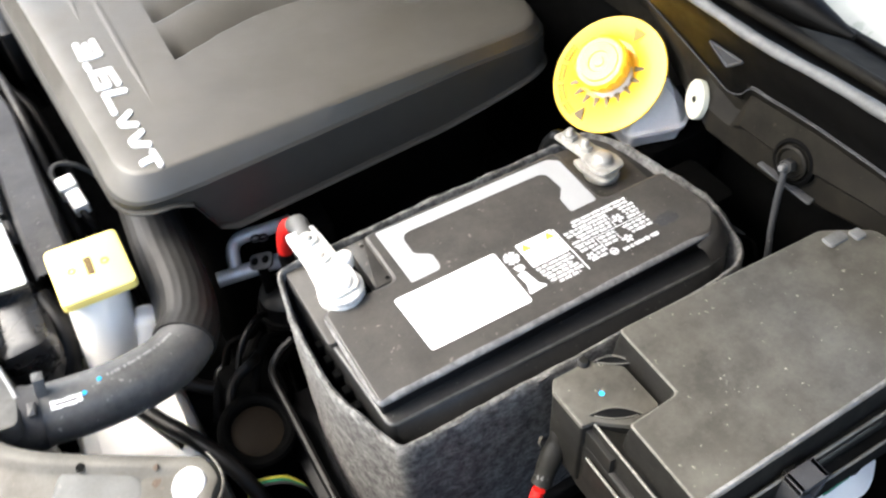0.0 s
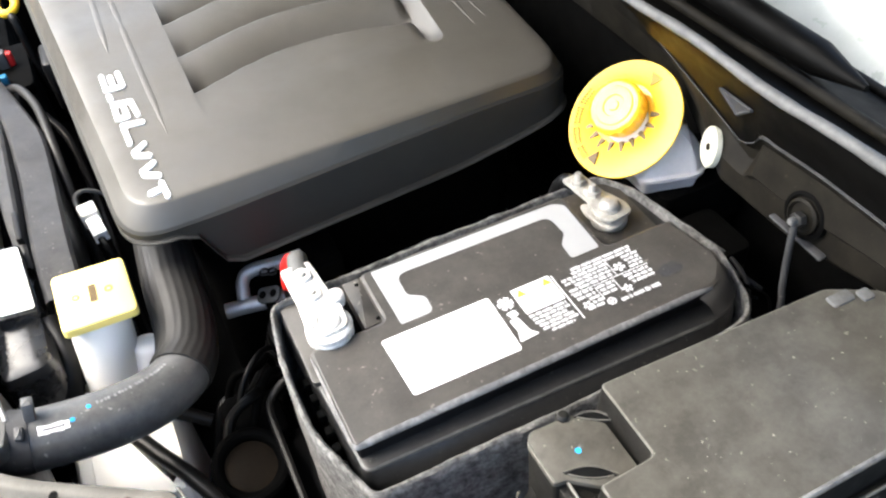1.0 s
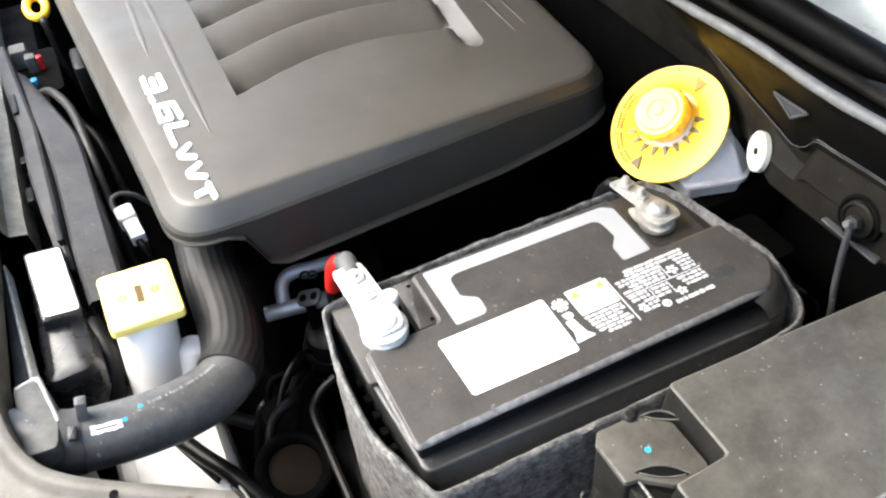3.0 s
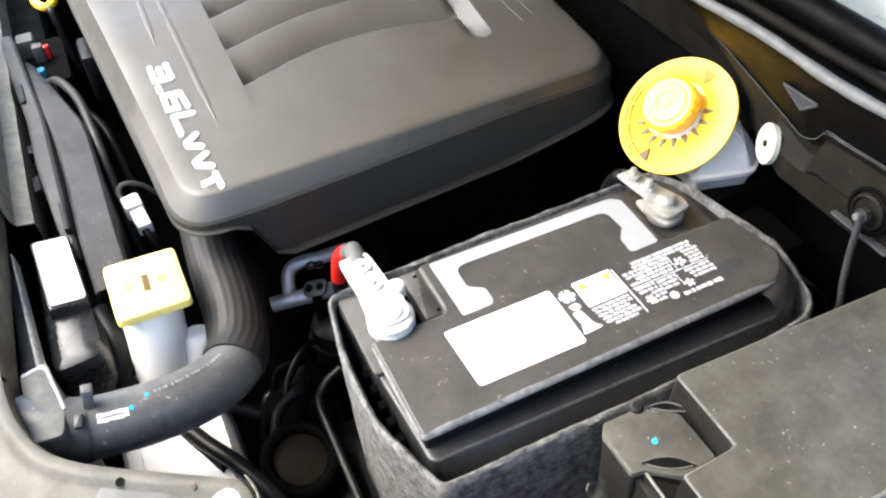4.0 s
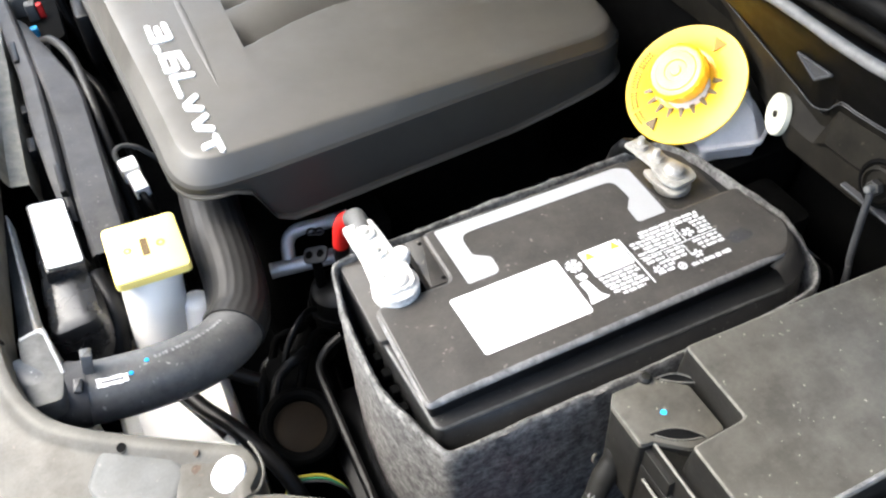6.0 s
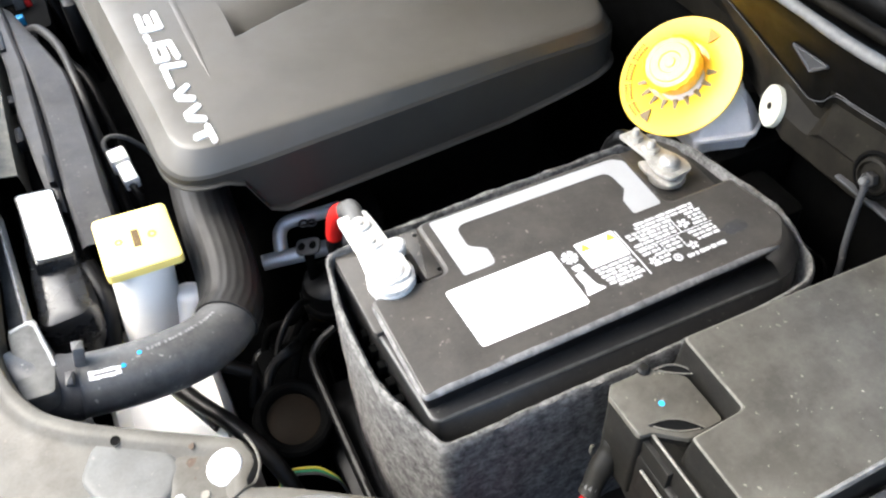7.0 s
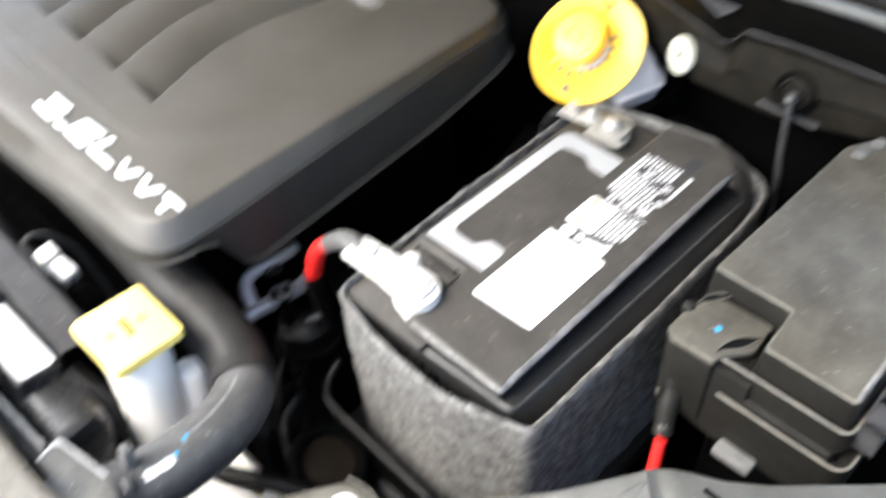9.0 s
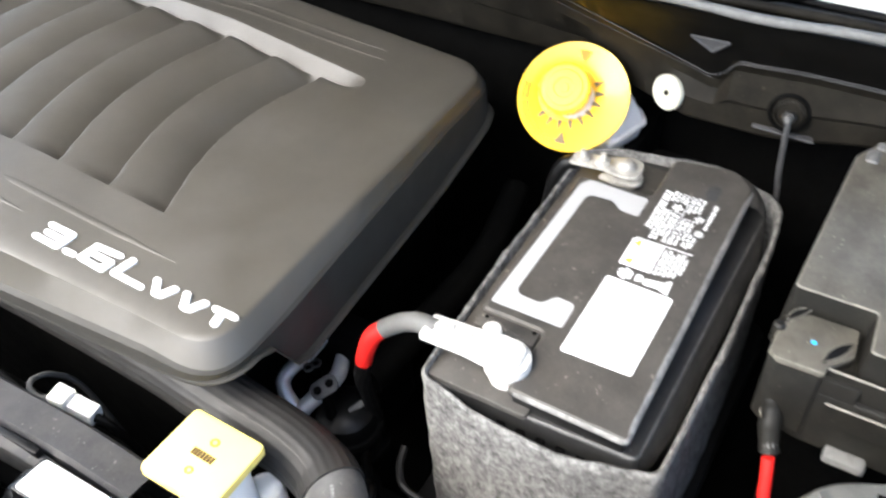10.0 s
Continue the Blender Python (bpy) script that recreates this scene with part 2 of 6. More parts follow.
def tube(bm, pts, r, seg=12, n=8, ridge=None, groove=None):
    """A round tube along a smooth line; ridge(i) scales the radius ring by ring."""
    line = spline(pts, n)
    up, rings = Vector((0.13, 0.21, 0.97)), []
    for i, p in enumerate(line):
        d = (line[min(i + 1, len(line) - 1)] - line[max(i - 1, 0)]).normalized()
        s = d.cross(up).normalized()
        w = s.cross(d)
        k = r * (ridge(i, len(line)) if ridge else 1)
        rings.append([p + (s * math.cos(2 * math.pi * j / seg) + w * math.sin(2 * math.pi * j / seg)) * (k * (groove(j) if groove else 1)) for j in range(seg)])
    skin(bm, rings, cap0=True, cap1=True)


def lathe(bm, prof, m=Matrix(), seg=32, wave=None):
    """A turned form: (radius, height) pairs about the z axis of m."""
    rings = []
    for r, z in prof:
        rings.append([m @ Vector((r * (wave(j, r, z) if wave else 1) * math.cos(2 * math.pi * j / seg),
                                  r * (wave(j, r, z) if wave else 1) * math.sin(2 * math.pi * j / seg), z)) for j in range(seg)])
    skin(bm, rings, cap0=prof[0][0] > 1e-5, cap1=prof[-1][0] > 1e-5)


def toward(p, n, spin=0.0):
    """A frame at p whose z axis points along n."""
    return Matrix.Translation(p) @ Vector(n).to_track_quat("Z", "Y").to_matrix().to_4x4() @ pose(0, 0, 0, 0, 0, spin)


def thing(name, origin, label, category, group="", kind=""):
    ob = new(name)
    ob.empty_display_size = 0.02
    ob.location = origin
    return tagged(ob, label, category, group, kind)


def smooth(me, angle=35):
    me.polygons.foreach_set("use_smooth", [len(p.vertices) <= 4 for p in me.polygons])
    me.set_sharp_from_angle(angle=radians(angle))


def root_of(ob):
    while ob.parent:
        ob = ob.parent
    return ob


def part(name, bm, material, parent, label="", angle=35):
    o = root_of(parent).location
    bmesh.ops.remove_doubles(bm, verts=bm.verts, dist=1e-6)
    bmesh.ops.recalc_face_normals(bm, faces=bm.faces)
    bm.transform(Matrix.Translation(-o))
    me = bpy.data.meshes.new(name)
    bm.to_mesh(me)
    bm.free()
    me.materials.append(material)
    smooth(me, angle)
    ob = new(name, me)
    ob.parent = parent
    return tagged(ob, label)


def solid(name, bm, material, label, category, kind="", group="", angle=35):
    """A thing of one mesh."""
    bmesh.ops.recalc_face_normals(bm, faces=bm.faces)
    me = bpy.data.meshes.new(name)
    bm.to_mesh(me)
    bm.free()
    me.materials.append(material)
    smooth(me, angle)
    return tagged(new(name, me), label, category, group, kind)


def B():
    return bmesh.new()


def nut(bm, p, r, h, n=(0, 0, 1), spin=0.0):
    m = toward(p, n, spin)
    prism(bm, [(r * math.cos(k * math.pi / 3), r * math.sin(k * math.pi / 3)) for k in range(6)], 0, h, h * 0.25, m)


def ngon_disc(bm, p, r, h, n=(0, 0, 1), seg=28, bev=0.25):
    lathe(bm, [(r, 0), (r, h * (1 - bev)), (r - h * bev, h)], toward(p, n), seg)


# ---- setting ----
bm = B()
bmesh.ops.create_grid(bm, x_segments=2, y_segments=2, size=400)
solid("ground", bm, M_ASPHALT, "dark asphalt ground under the vehicle", "ground", "structure")
bm = B()
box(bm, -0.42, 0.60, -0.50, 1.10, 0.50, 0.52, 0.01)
solid("floor", bm, M_VOID, "undertray of the engine bay, blackened for deep shade", "undertray", "structure")
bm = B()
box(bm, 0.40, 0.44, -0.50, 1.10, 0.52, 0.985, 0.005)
solid("wall_firewall", bm, M_VOID, "firewall, blackened for deep shade", "firewall", "structure")
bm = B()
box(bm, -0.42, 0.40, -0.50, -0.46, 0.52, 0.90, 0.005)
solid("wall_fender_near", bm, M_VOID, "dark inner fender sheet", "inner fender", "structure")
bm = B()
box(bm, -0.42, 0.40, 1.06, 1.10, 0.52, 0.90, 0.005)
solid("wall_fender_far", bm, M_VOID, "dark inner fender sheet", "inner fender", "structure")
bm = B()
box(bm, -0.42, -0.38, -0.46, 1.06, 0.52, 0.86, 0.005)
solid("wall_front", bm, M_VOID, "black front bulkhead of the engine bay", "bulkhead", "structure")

# the raised bonnet overhead, out of view, placed to shade the bay from the sky
bm = B()
prism(bm, rounded([(-0.52, -0.76, 0.05), (0.39, -0.76, 0.03), (0.39, -0.36, 0.05), (0.52, -0.20, 0.05), (0.52, 0.76, 0.05), (-0.52, 0.76, 0.05)], 5), -0.01, 0.01, 0.004, pose(0.065, 0.32, 1.410, 0, 47, 0))
solid("ceiling_bonnet", bm, M_DARK, "raised bonnet with a black liner overhead", "bonnet", "structure")

# ---- engine block ----
bm = B()
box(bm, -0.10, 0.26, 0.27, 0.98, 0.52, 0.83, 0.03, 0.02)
engine = solid("engine_block", bm, M_VOID, "engine block under its cover, blackened for deep shade", "engine")

# ---- battery ----
TOP = 0.900
tray = thing("battery_tray", (0.10, 0.0, 0.52), "black plastic battery tray on a bracket blackened for shade", "battery tray")
bm = B()
box(bm, -0.10, 0.285, -0.115, 0.105, 0.680, 0.700, 0.02, 0.004)
part("tray_plate", bm, M_DARK, tray)
bm = B()
box(bm, -0.02, 0.22, -0.06, 0.06, 0.52, 0.680, 0.02, 0.0)
part("pedestal", bm, M_VOID, tray)
bm = B()
tube(bm, [(-0.060, 0.112, 0.768), (-0.078, 0.106, 0.763), (-0.089, 0.092, 0.757), (-0.090, 0.05, 0.752), (-0.090, -0.05, 0.745), (-0.088, -0.115, 0.740)], 0.0036, 8)
part("rim", bm, M_DARK, tray, "thin black tray rim")
bm = B()
box(bm, -0.0905, -0.0875, -0.112, 0.092, 0.700, 0.750, 0.001, 0.0)
part("tray_side", bm, M_VOID, tray)

sleeve = thing("battery_sleeve", (0.10, 0.0, 0.70), "fuzzy mottled grey felt sleeve wrapped round the battery", "thermal sleeve")
sl = rounded([(-0.062, 0.087, 0.014), (-0.0715, 0.03, 0.12), (-0.0715, -0.035, 0.10), (-0.050, -0.101, 0.014), (0.08, -0.1055, 0.3), (0.205, -0.1045, 0.05),
              (0.272, -0.0985, 0.045), (0.281, -0.035, 0.06), (0.264, 0.060, 0.05), (0.245, 0.090, 0.02), (0.08, 0.091, 0.3)], 6)


def ease_in(v):
    v = max(0.0, min(1.0, v))
    return v * v * (3 - 2 * v)


def densify(pts, step):
    out = []
    for i, p in enumerate(pts):
        q = pts[(i + 1) % len(pts)]
        k = max(1, int(math.hypot(q[0] - p[0], q[1] - p[1]) / step))
        out += [(p[0] + (q[0] - p[0]) * j / k, p[1] + (q[1] - p[1]) * j / k) for j in range(k)]
    return out


sl = densify(sl, 0.004)
if area2(sl) < 0:
    sl = sl[::-1]


def rimz(x, y):
    """Upper edge of the sleeve: a little lower at its front corners, slightly wavy."""
    base = 0.882 - 0.007 * max(0, min(1, (0.02 - y) / 0.12)) * max(0, min(1, (0.05 - x) / 0.1)) - 0.004 * max(0.0, min(1, (x - 0.15) / 0.1)) * max(0.0, min(1, -(y + 0.03) / 0.05))
    base += 0.006 * max(0.0, min(1, (y - 0.03) / 0.04)) + 0.005 * max(0.0, min(1, (x - 0.24) / 0.03)) * max(0.0, min(1, (y + 0.07) / 0.04)) * max(0.0, min(1, (0.07 - y) / 0.04))
    return base + 0.0015 * noise.noise(Vector((x * 60, y * 60, 3))) + 0.0008 * noise.noise(Vector((x * 300, y * 300, 5)))


rings = []
for k in range(13):
    u = k / 12
    rings.append([(x + 0.0012 * noise.noise(Vector((x * 90, y * 90, u * 14))), y + 0.0012 * noise.noise(Vector((x * 90 + 9, y * 90, u * 14))),
                   0.70 + (rimz(x, y) - 0.70) * u) for x, y in sl])
inner = inset(sl, 0.0042)
mid = inset(sl, 0.0021)
rings.append([(x, y, rimz(x, y) + 0.0014) for x, y in mid])
rings.append([(x, y, rimz(x, y)) for x, y in inner])
rings.append([(x, y, 0.71) for x, y in inner])
bm = B()
skin(bm, rings)
part("felt_wall", bm, M_FELT, sleeve, angle=60)
bm = B()
for k in range(700):
    i = random.randrange(len(sl))
    x, y = mid[i]
    z = rimz(x, y) + 0.001
    d = Vector((random.uniform(-1, 1), random.uniform(-1, 1), random.uniform(0.2, 1.2))).normalized() * random.uniform(0.0012, 0.003)
    s = Vector((-d.y, d.x, 0)).normalized() * 0.00022
    v = [bm.verts.new(Vector((x, y, z)) + o) for o in (-s, s, d)]
    bm.faces.new(v)
fz = part("fibres", bm, M_FELT, sleeve, "loose felt fibres along the cut edge")
fz["kind"] = "stuff"

battery = thing("car_battery", (0.10, 0.0, 0.70), "dusty black car battery with white labels in a felt sleeve", "car battery")
bm = B()
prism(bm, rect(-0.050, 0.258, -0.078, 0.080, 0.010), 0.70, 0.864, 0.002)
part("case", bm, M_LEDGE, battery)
FLANGE = [(-0.0480, -0.0825, 0.008), (0.250, -0.0880, 0.045), (0.2735, -0.062, 0.045), (0.260, 0.085, 0.02), (-0.0565, 0.085, 0.008)]
PLATE = [(-0.0505, -0.0745, 0.006), (0.247, -0.0725, 0.02), (0.266, -0.050, 0.02), (0.256, 0.004, 0.007), (0.197, 0.004, 0.007), (0.197, 0.073, 0.007), (0.010, 0.073, 0.007),
         (0.010, 0.0185, 0.005), (-0.0505, 0.0185, 0.006)]
bm = B()
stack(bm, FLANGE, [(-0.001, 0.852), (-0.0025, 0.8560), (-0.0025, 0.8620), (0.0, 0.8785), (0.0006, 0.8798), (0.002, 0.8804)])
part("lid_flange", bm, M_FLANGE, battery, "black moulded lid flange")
# groove far darker than the lid: undusted plastic, plus its shade put in
bm = B()
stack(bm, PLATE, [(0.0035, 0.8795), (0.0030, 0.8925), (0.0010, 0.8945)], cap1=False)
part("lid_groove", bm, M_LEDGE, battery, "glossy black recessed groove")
bm = B()
stack(bm, PLATE, [(0.0010, 0.8945), (0.0, 0.8955), (0.0, 0.8968), (0.0010, 0.8988), (0.0034, 0.9000)], cap1=False)
part("lid_edge", bm, M_LID, battery)
def edge_path(outline, first, last, step=0.004):
    """Stretch of a closed outline as (point, inward normal) pairs, evenly spaced."""
    pts = [Vector(p) for p in outline]
    side = 1 if area2(outline) > 0 else -1
    i0 = min(range(len(pts)), key=lambda i: (pts[i] - Vector(first)).length)
    pts = pts[i0:] + pts[:i0]
    i1 = min(range(len(pts)), key=lambda i: (pts[i] - Vector(last)).length)
    pts = pts[:i1 + 1]
    line = [Vector(p[:2]) for p in densify([tuple(p) for p in pts], step)[:-max(1, int((pts[-1] - pts[0]).length / step) - 1)]]
    out = []
    for i, p in enumerate(line):
        d = (line[min(i + 1, len(line) - 1)] - line[max(i - 1, 0)]).normalized()
        out.append((p, Vector((-d.y, d.x)) * side))
    return out


# pale strip along the lid rim: wear, and the chamfer's sheen painted on
bm = B()
rg = []
edge_run = edge_path(rounded(PLATE, 6), (-0.0505, 0.0125), (0.2420, -0.0725))
for i, (p, nrm) in enumerate(edge_run):
    face_on = ease_in((p.x + 0.049) / 0.012)
    taper = min(1.0, i / 3 + 0.1, (len(edge_run) - 1 - i) / 6 + 0.05)
    w = ((0.0013 + 0.0021 * face_on) * (1 + 0.16 * noise.noise(Vector((p.x * 130, p.y * 130, 2.0)))) + 0.0004 * noise.noise(Vector((p.x * 420, p.y * 420, 5)))) * taper
    lo, m1, m2, m3 = p - nrm * 0.0003, p - nrm * 0.0003, p + nrm * 0.25 * w, p + nrm * w
    rg.append([(lo.x, lo.y, 0.8972 - 0.0012 * taper), (m1.x, m1.y, 0.8974), (m2.x, m2.y, 0.8991), (m3.x, m3.y, 0.9003), (m3.x + nrm.x * 0.0003, m3.y + nrm.y * 0.0003, 0.8998)])
skin(bm, rg, close=False)
part("worn_lit_rim", bm, M_EDGE, battery, "pale worn rim of the lid, sky sheen painted in")
bm = B()
stack(bm, PLATE, [(0.0034, 0.9000), (0.0045, TOP)])
part("lid", bm, M_LID, battery, "dusty dark lid with pale specks")
# thin paler strip paints the highlight on the flange's upper edge
bm = B()
rg = []
edge_run = edge_path(rounded(FLANGE, 6), (-0.0555, 0.0700), (0.2300, -0.0876))
for i, (p, nrm) in enumerate(edge_run):
    w = 0.0007 * (1 + 0.5 * noise.noise(Vector((p.x * 200, p.y * 200, 9.0)))) * min(1.0, i / 3 + 0.1, (len(edge_run) - 1 - i) / 8 + 0.05)
    q = [p - nrm * 0.0004, p + nrm * 0.0002, p + nrm * (0.0010 + w), p + nrm * (0.0012 + w)]
    rg.append([(q[0].x, q[0].y, 0.8785), (q[1].x, q[1].y, 0.8799), (q[2].x, q[2].y, 0.8806), (q[3].x, q[3].y, 0.8800)])
skin(bm, rg, close=False)
part("flange_edge", bm, M_FLANGELIT, battery, "thin flange edge with a painted faint highlight")
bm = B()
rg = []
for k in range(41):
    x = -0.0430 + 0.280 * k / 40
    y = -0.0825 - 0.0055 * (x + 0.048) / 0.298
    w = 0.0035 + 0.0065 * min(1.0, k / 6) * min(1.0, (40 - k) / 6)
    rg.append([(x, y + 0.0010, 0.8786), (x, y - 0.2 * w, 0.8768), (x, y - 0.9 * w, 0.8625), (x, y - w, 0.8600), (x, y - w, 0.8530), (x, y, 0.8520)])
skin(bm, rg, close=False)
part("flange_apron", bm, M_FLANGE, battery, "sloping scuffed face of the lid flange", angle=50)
bm = B()
sh_in = spline([(0.228, -0.0735, 0.8935), (0.240, -0.0715, 0.8978), (0.2525, -0.0630, 0.8993), (0.2590, -0.048, 0.8995), (0.2560, -0.010, 0.8995), (0.2550, 0.003, 0.8995)], 6)
sh_out = spline([(0.236, -0.0860, 0.8800), (0.252, -0.0825, 0.8805), (0.2655, -0.0720, 0.8810), (0.2712, -0.052, 0.8815), (0.2665, -0.010, 0.8815), (0.2655, 0.003, 0.8815)], 6)
skin(bm, [[p.lerp(q, k / 6) + Vector((0, 0, 0.0035 * math.sin(math.pi * k / 6))) for p, q in zip(sh_in, sh_out)] for k in range(7)], close=False)
part("lid_shoulder", bm, M_LID, battery, "rounded end of the lid", angle=60)
bm = B()
box(bm, -0.0550, 0.2545, 0.0, 0.0835, 0.8795, 0.8845, 0.004, 0.001)
part("lid_well", bm, M_LID, battery)
# flat black strip paints the shade of the deep slot
bm = B()
box(bm, -0.0140, -0.0045, 0.021, 0.070, 0.8840, 0.8850, 0.001, 0.0003)
part("slot_floor", bm, M_VOID, battery, "dark slot beside the terminal")
bm = B()
box(bm, -0.0045, 0.0105, 0.020, 0.071, 0.8845, 0.8975, 0.001, 0.001)
part("slot_block", bm, M_LID, battery)
bm = B()
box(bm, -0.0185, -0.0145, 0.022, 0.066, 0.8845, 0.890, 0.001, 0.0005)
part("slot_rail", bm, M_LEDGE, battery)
for x, y in ((0.006, 0.0645), (0.0080, 0.0245)):
    bm = B()
    ngon_disc(bm, (x, y, 0.8974), 0.0018, 0.0004, seg=12)
    part("hole", bm, M_VOID, battery, "small dark hole")
# lugs on the front end beside the sleeve
for y in (-0.064, -0.048, -0.032, -0.016, 0.0, 0.016):
    bm = B()
    box(bm, -0.0600, -0.054, y, y + 0.007, 0.858, 0.866, 0.001, 0.0007)
    part("lug", bm, M_VOID, battery)

LZ = TOP + 0.0003
bm = B()
prism(bm, rounded([(0.0005, 0.0003, 0.003), (0.0885, 0.0, 0.003), (0.0875, -0.0555, 0.003), (0.0025, -0.0550, 0.003)], 4), TOP, LZ, 0.0)
part("white_label", bm, M_LABEL, battery, "plain white paper label")
bm = B()
prism(bm, rounded([(0.020, 0.0690, 0.002), (0.184, 0.0665, 0.012), (0.1925, 0.060, 0.006), (0.1905, 0.0045, 0.003), (0.1650, 0.0045, 0.003), (0.1660, 0.021, 0.006),
                   (0.1745, 0.0315, 0.005), (0.1735, 0.0545, 0.009), (0.0365, 0.0565, 0.009), (0.0360, 0.0330, 0.006), (0.0480, 0.0250, 0.006), (0.0470, 0.0080, 0.006),
                   (0.0205, 0.0080, 0.002)], 5), TOP, LZ, 0.0)
part("handle_sticker", bm, M_GREYSTICK, battery, "pale grey bracket-shaped sticker")
bm = B()
prism(bm, rect(0.1060, 0.1392, -0.0290, -0.0025, 0.0012), TOP, LZ, 0.0)
warn = part("warning_sticker", bm, M_LABEL, battery, "white sticker with two orange triangles")
for x, y in ((0.1120, -0.0085), (0.1345, -0.0075)):
    bm = B()
    prism(bm, [(x - 0.0042, y - 0.0032), (x + 0.0042, y - 0.0032), (x, y + 0.0042)], LZ, LZ + 0.0002, 0)
    part("triangle", bm, M_ORANGE, warn, "orange warning triangle")


def bars(bm, x0, x1, ys, h, z, seed):
    """Rows of tiny strokes in word-long runs that stand for small unreadable print."""
    rnd = random.Random(seed)
    for y in ys:
        x, left = x0, rnd.randint(3, 8)
        end = x1 - rnd.uniform(0, 0.04) * (x1 - x0)
        while x < end:
            w = rnd.uniform(0.0005, 0.0010)
            hh = h * rnd.uniform(0.62, 0.86)
            prism(bm, rect(x, x + w, y - hh / 2, y + hh / 2), z, z + 0.0002, 0)
            x += w + 0.00035
            left -= 1
            if left == 0:
                x, left = x + 0.0010, rnd.randint(3, 8)


bm = B()
for k, (x0, x1) in enumerate(((0.1065, 0.1385), (0.1075, 0.1390), (0.1075, 0.1355), (0.1090, 0.1385), (0.1095, 0.1395), (0.1150, 0.1335))):
    bars(bm, x0, x1, [-0.0320 - 0.0037 * k], 0.0034, TOP, 3 + k)
part("printed_text", bm, M_INK, battery, "rows of tiny silver print")
bm = B()
for k, (x0, x1) in enumerate(((0.1575, 0.2110), (0.1560, 0.2110), (0.1450, 0.1855), (0.1455, 0.1850), (0.1520, 0.1840), (0.1450, 0.1830))):
    bars(bm, x0, x1, [-0.0062 - 0.0038 * k], 0.0035, TOP, 20 + k)
for k, (x0, x1) in enumerate(((0.1985, 0.2125), (0.1990, 0.2120), (0.2000, 0.2110), (0.1985, 0.2115))):
    bars(bm, x0, x1, [-0.0138 - 0.0038 * k], 0.0033, TOP, 30 + k)
for k, (x0, x1) in enumerate(((0.1455, 0.1620), (0.1460, 0.1610), (0.1540, 0.1630), (0.1550, 0.1625), (0.1480, 0.1620))):
    bars(bm, x0, x1, [-0.0308 - 0.0040 * k], 0.0034, TOP, 40 + k)
for k, (x0, x1) in enumerate(((0.1655, 0.1795), (0.1660, 0.1780), (0.1655, 0.1770), (0.1890, 0.2110), (0.1910, 0.2120), (0.1920, 0.2115))):
    bars(bm, x0, x1, [-0.0315 - 0.0040 * (k % 3)], 0.0034, TOP, 50 + k)
bars(bm, 0.1745, 0.2100, [-0.0508], 0.0046, TOP, 60)
part("printed_text", bm, M_INK, battery, "block of tiny silver print")
bm = B()
for x0, x1, y0, y1 in ((0.1405, 0.1414, -0.0525, -0.0040), (0.1440, 0.2125, -0.0288, -0.0282), (0.1850, 0.1856, -0.0280, -0.0125), (0.1636, 0.1642, -0.0440, -0.0300), (0.1800, 0.1806, -0.0430, -0.0300)):
    prism(bm, rect(x0, x1, y0, y1), TOP, LZ, 0)
part("printed_line", bm, M_INK, battery)
bm = B()
for k in range(6):
    a = k * math.pi / 3
    prism(bm, [(0.0970 + r * math.cos(a + o), -0.0120 + r * math.sin(a + o)) for r, o in ((0.0040, -0.44), (0.0066, -0.38), (0.0066, 0.30), (0.0040, 0.40))], TOP, LZ, 0)
    prism(bm, [(0.0970 + r * math.cos(a + o + 0.5), -0.0120 + r * math.sin(a + o + 0.5)) for r, o in ((0.0012, -0.5), (0.0034, -0.25), (0.0034, 0.25), (0.0012, 0.5))], TOP, LZ, 0)
part("recycling_mark", bm, M_INK, battery, "silver recycling mark")
bm = B()
prism(bm, rounded([(0.0925, -0.0210, 0.001), (0.1000, -0.0205, 0.002), (0.1015, -0.0262, 0.002), (0.0945, -0.0270, 0.001)], 2), TOP, LZ, 0)
prism(bm, rounded([(0.0915, -0.0285, 0.001), (0.0985, -0.0275, 0.002), (0.1010, -0.0430, 0.001), (0.1060, -0.0485, 0.001), (0.0890, -0.0495, 0.001), (0.0925, -0.0400, 0.001)], 2), TOP, LZ, 0)
part("hazard_mark", bm, M_INK, battery, "silver hazard pictogram")
for px, py, pr in ((0.1915, -0.0215, 0.0050), (0.1500, -0.0430, 0.0042), (0.1850, -0.0430, 0.0044)):
    bm = B()
    for k in range(5):
        a = 1.256 * k + px * 90
        prism(bm, [(px + pr * r * math.cos(a + o), py + pr * r * math.sin(a + o)) for r, o in ((0.15, 0.0), (0.55, -0.5), (1.0, -0.25), (0.9, 0.3), (0.5, 0.5))], TOP, LZ, 0)
    part("pictogram", bm, M_INK, battery, "small round pictogram")
bm = B()
lathe(bm, [(0.0036, 0.0), (0.0036, 0.0003), (0.0026, 0.0003), (0.0026, 0.0)], Matrix.Translation((0.1675, -0.0482, TOP)), 18)
lathe(bm, [(0.0012, 0.0), (0.0012, 0.0003), (0.0, 0.0003)], Matrix.Translation((0.1675, -0.0482, TOP)), 10)
part("round_mark", bm, M_INK, battery, "round printed mark")
bm = B()
prism(bm, [(0.2235 + 0.0105 * (1 + 0.5 * noise.noise(Vector((k * 0.8, 1, 2)))) * math.cos(k * math.pi / 9), -0.0425 + 0.0062 * (1 + 0.5 * noise.noise(Vector((k * 0.8, 7, 2)))) * math.sin(k * math.pi / 9)) for k in range(18)], TOP - 0.0002, TOP + 0.0002, 0)
part("smudge", bm, M_GREY, battery, "pale dusty smudge")

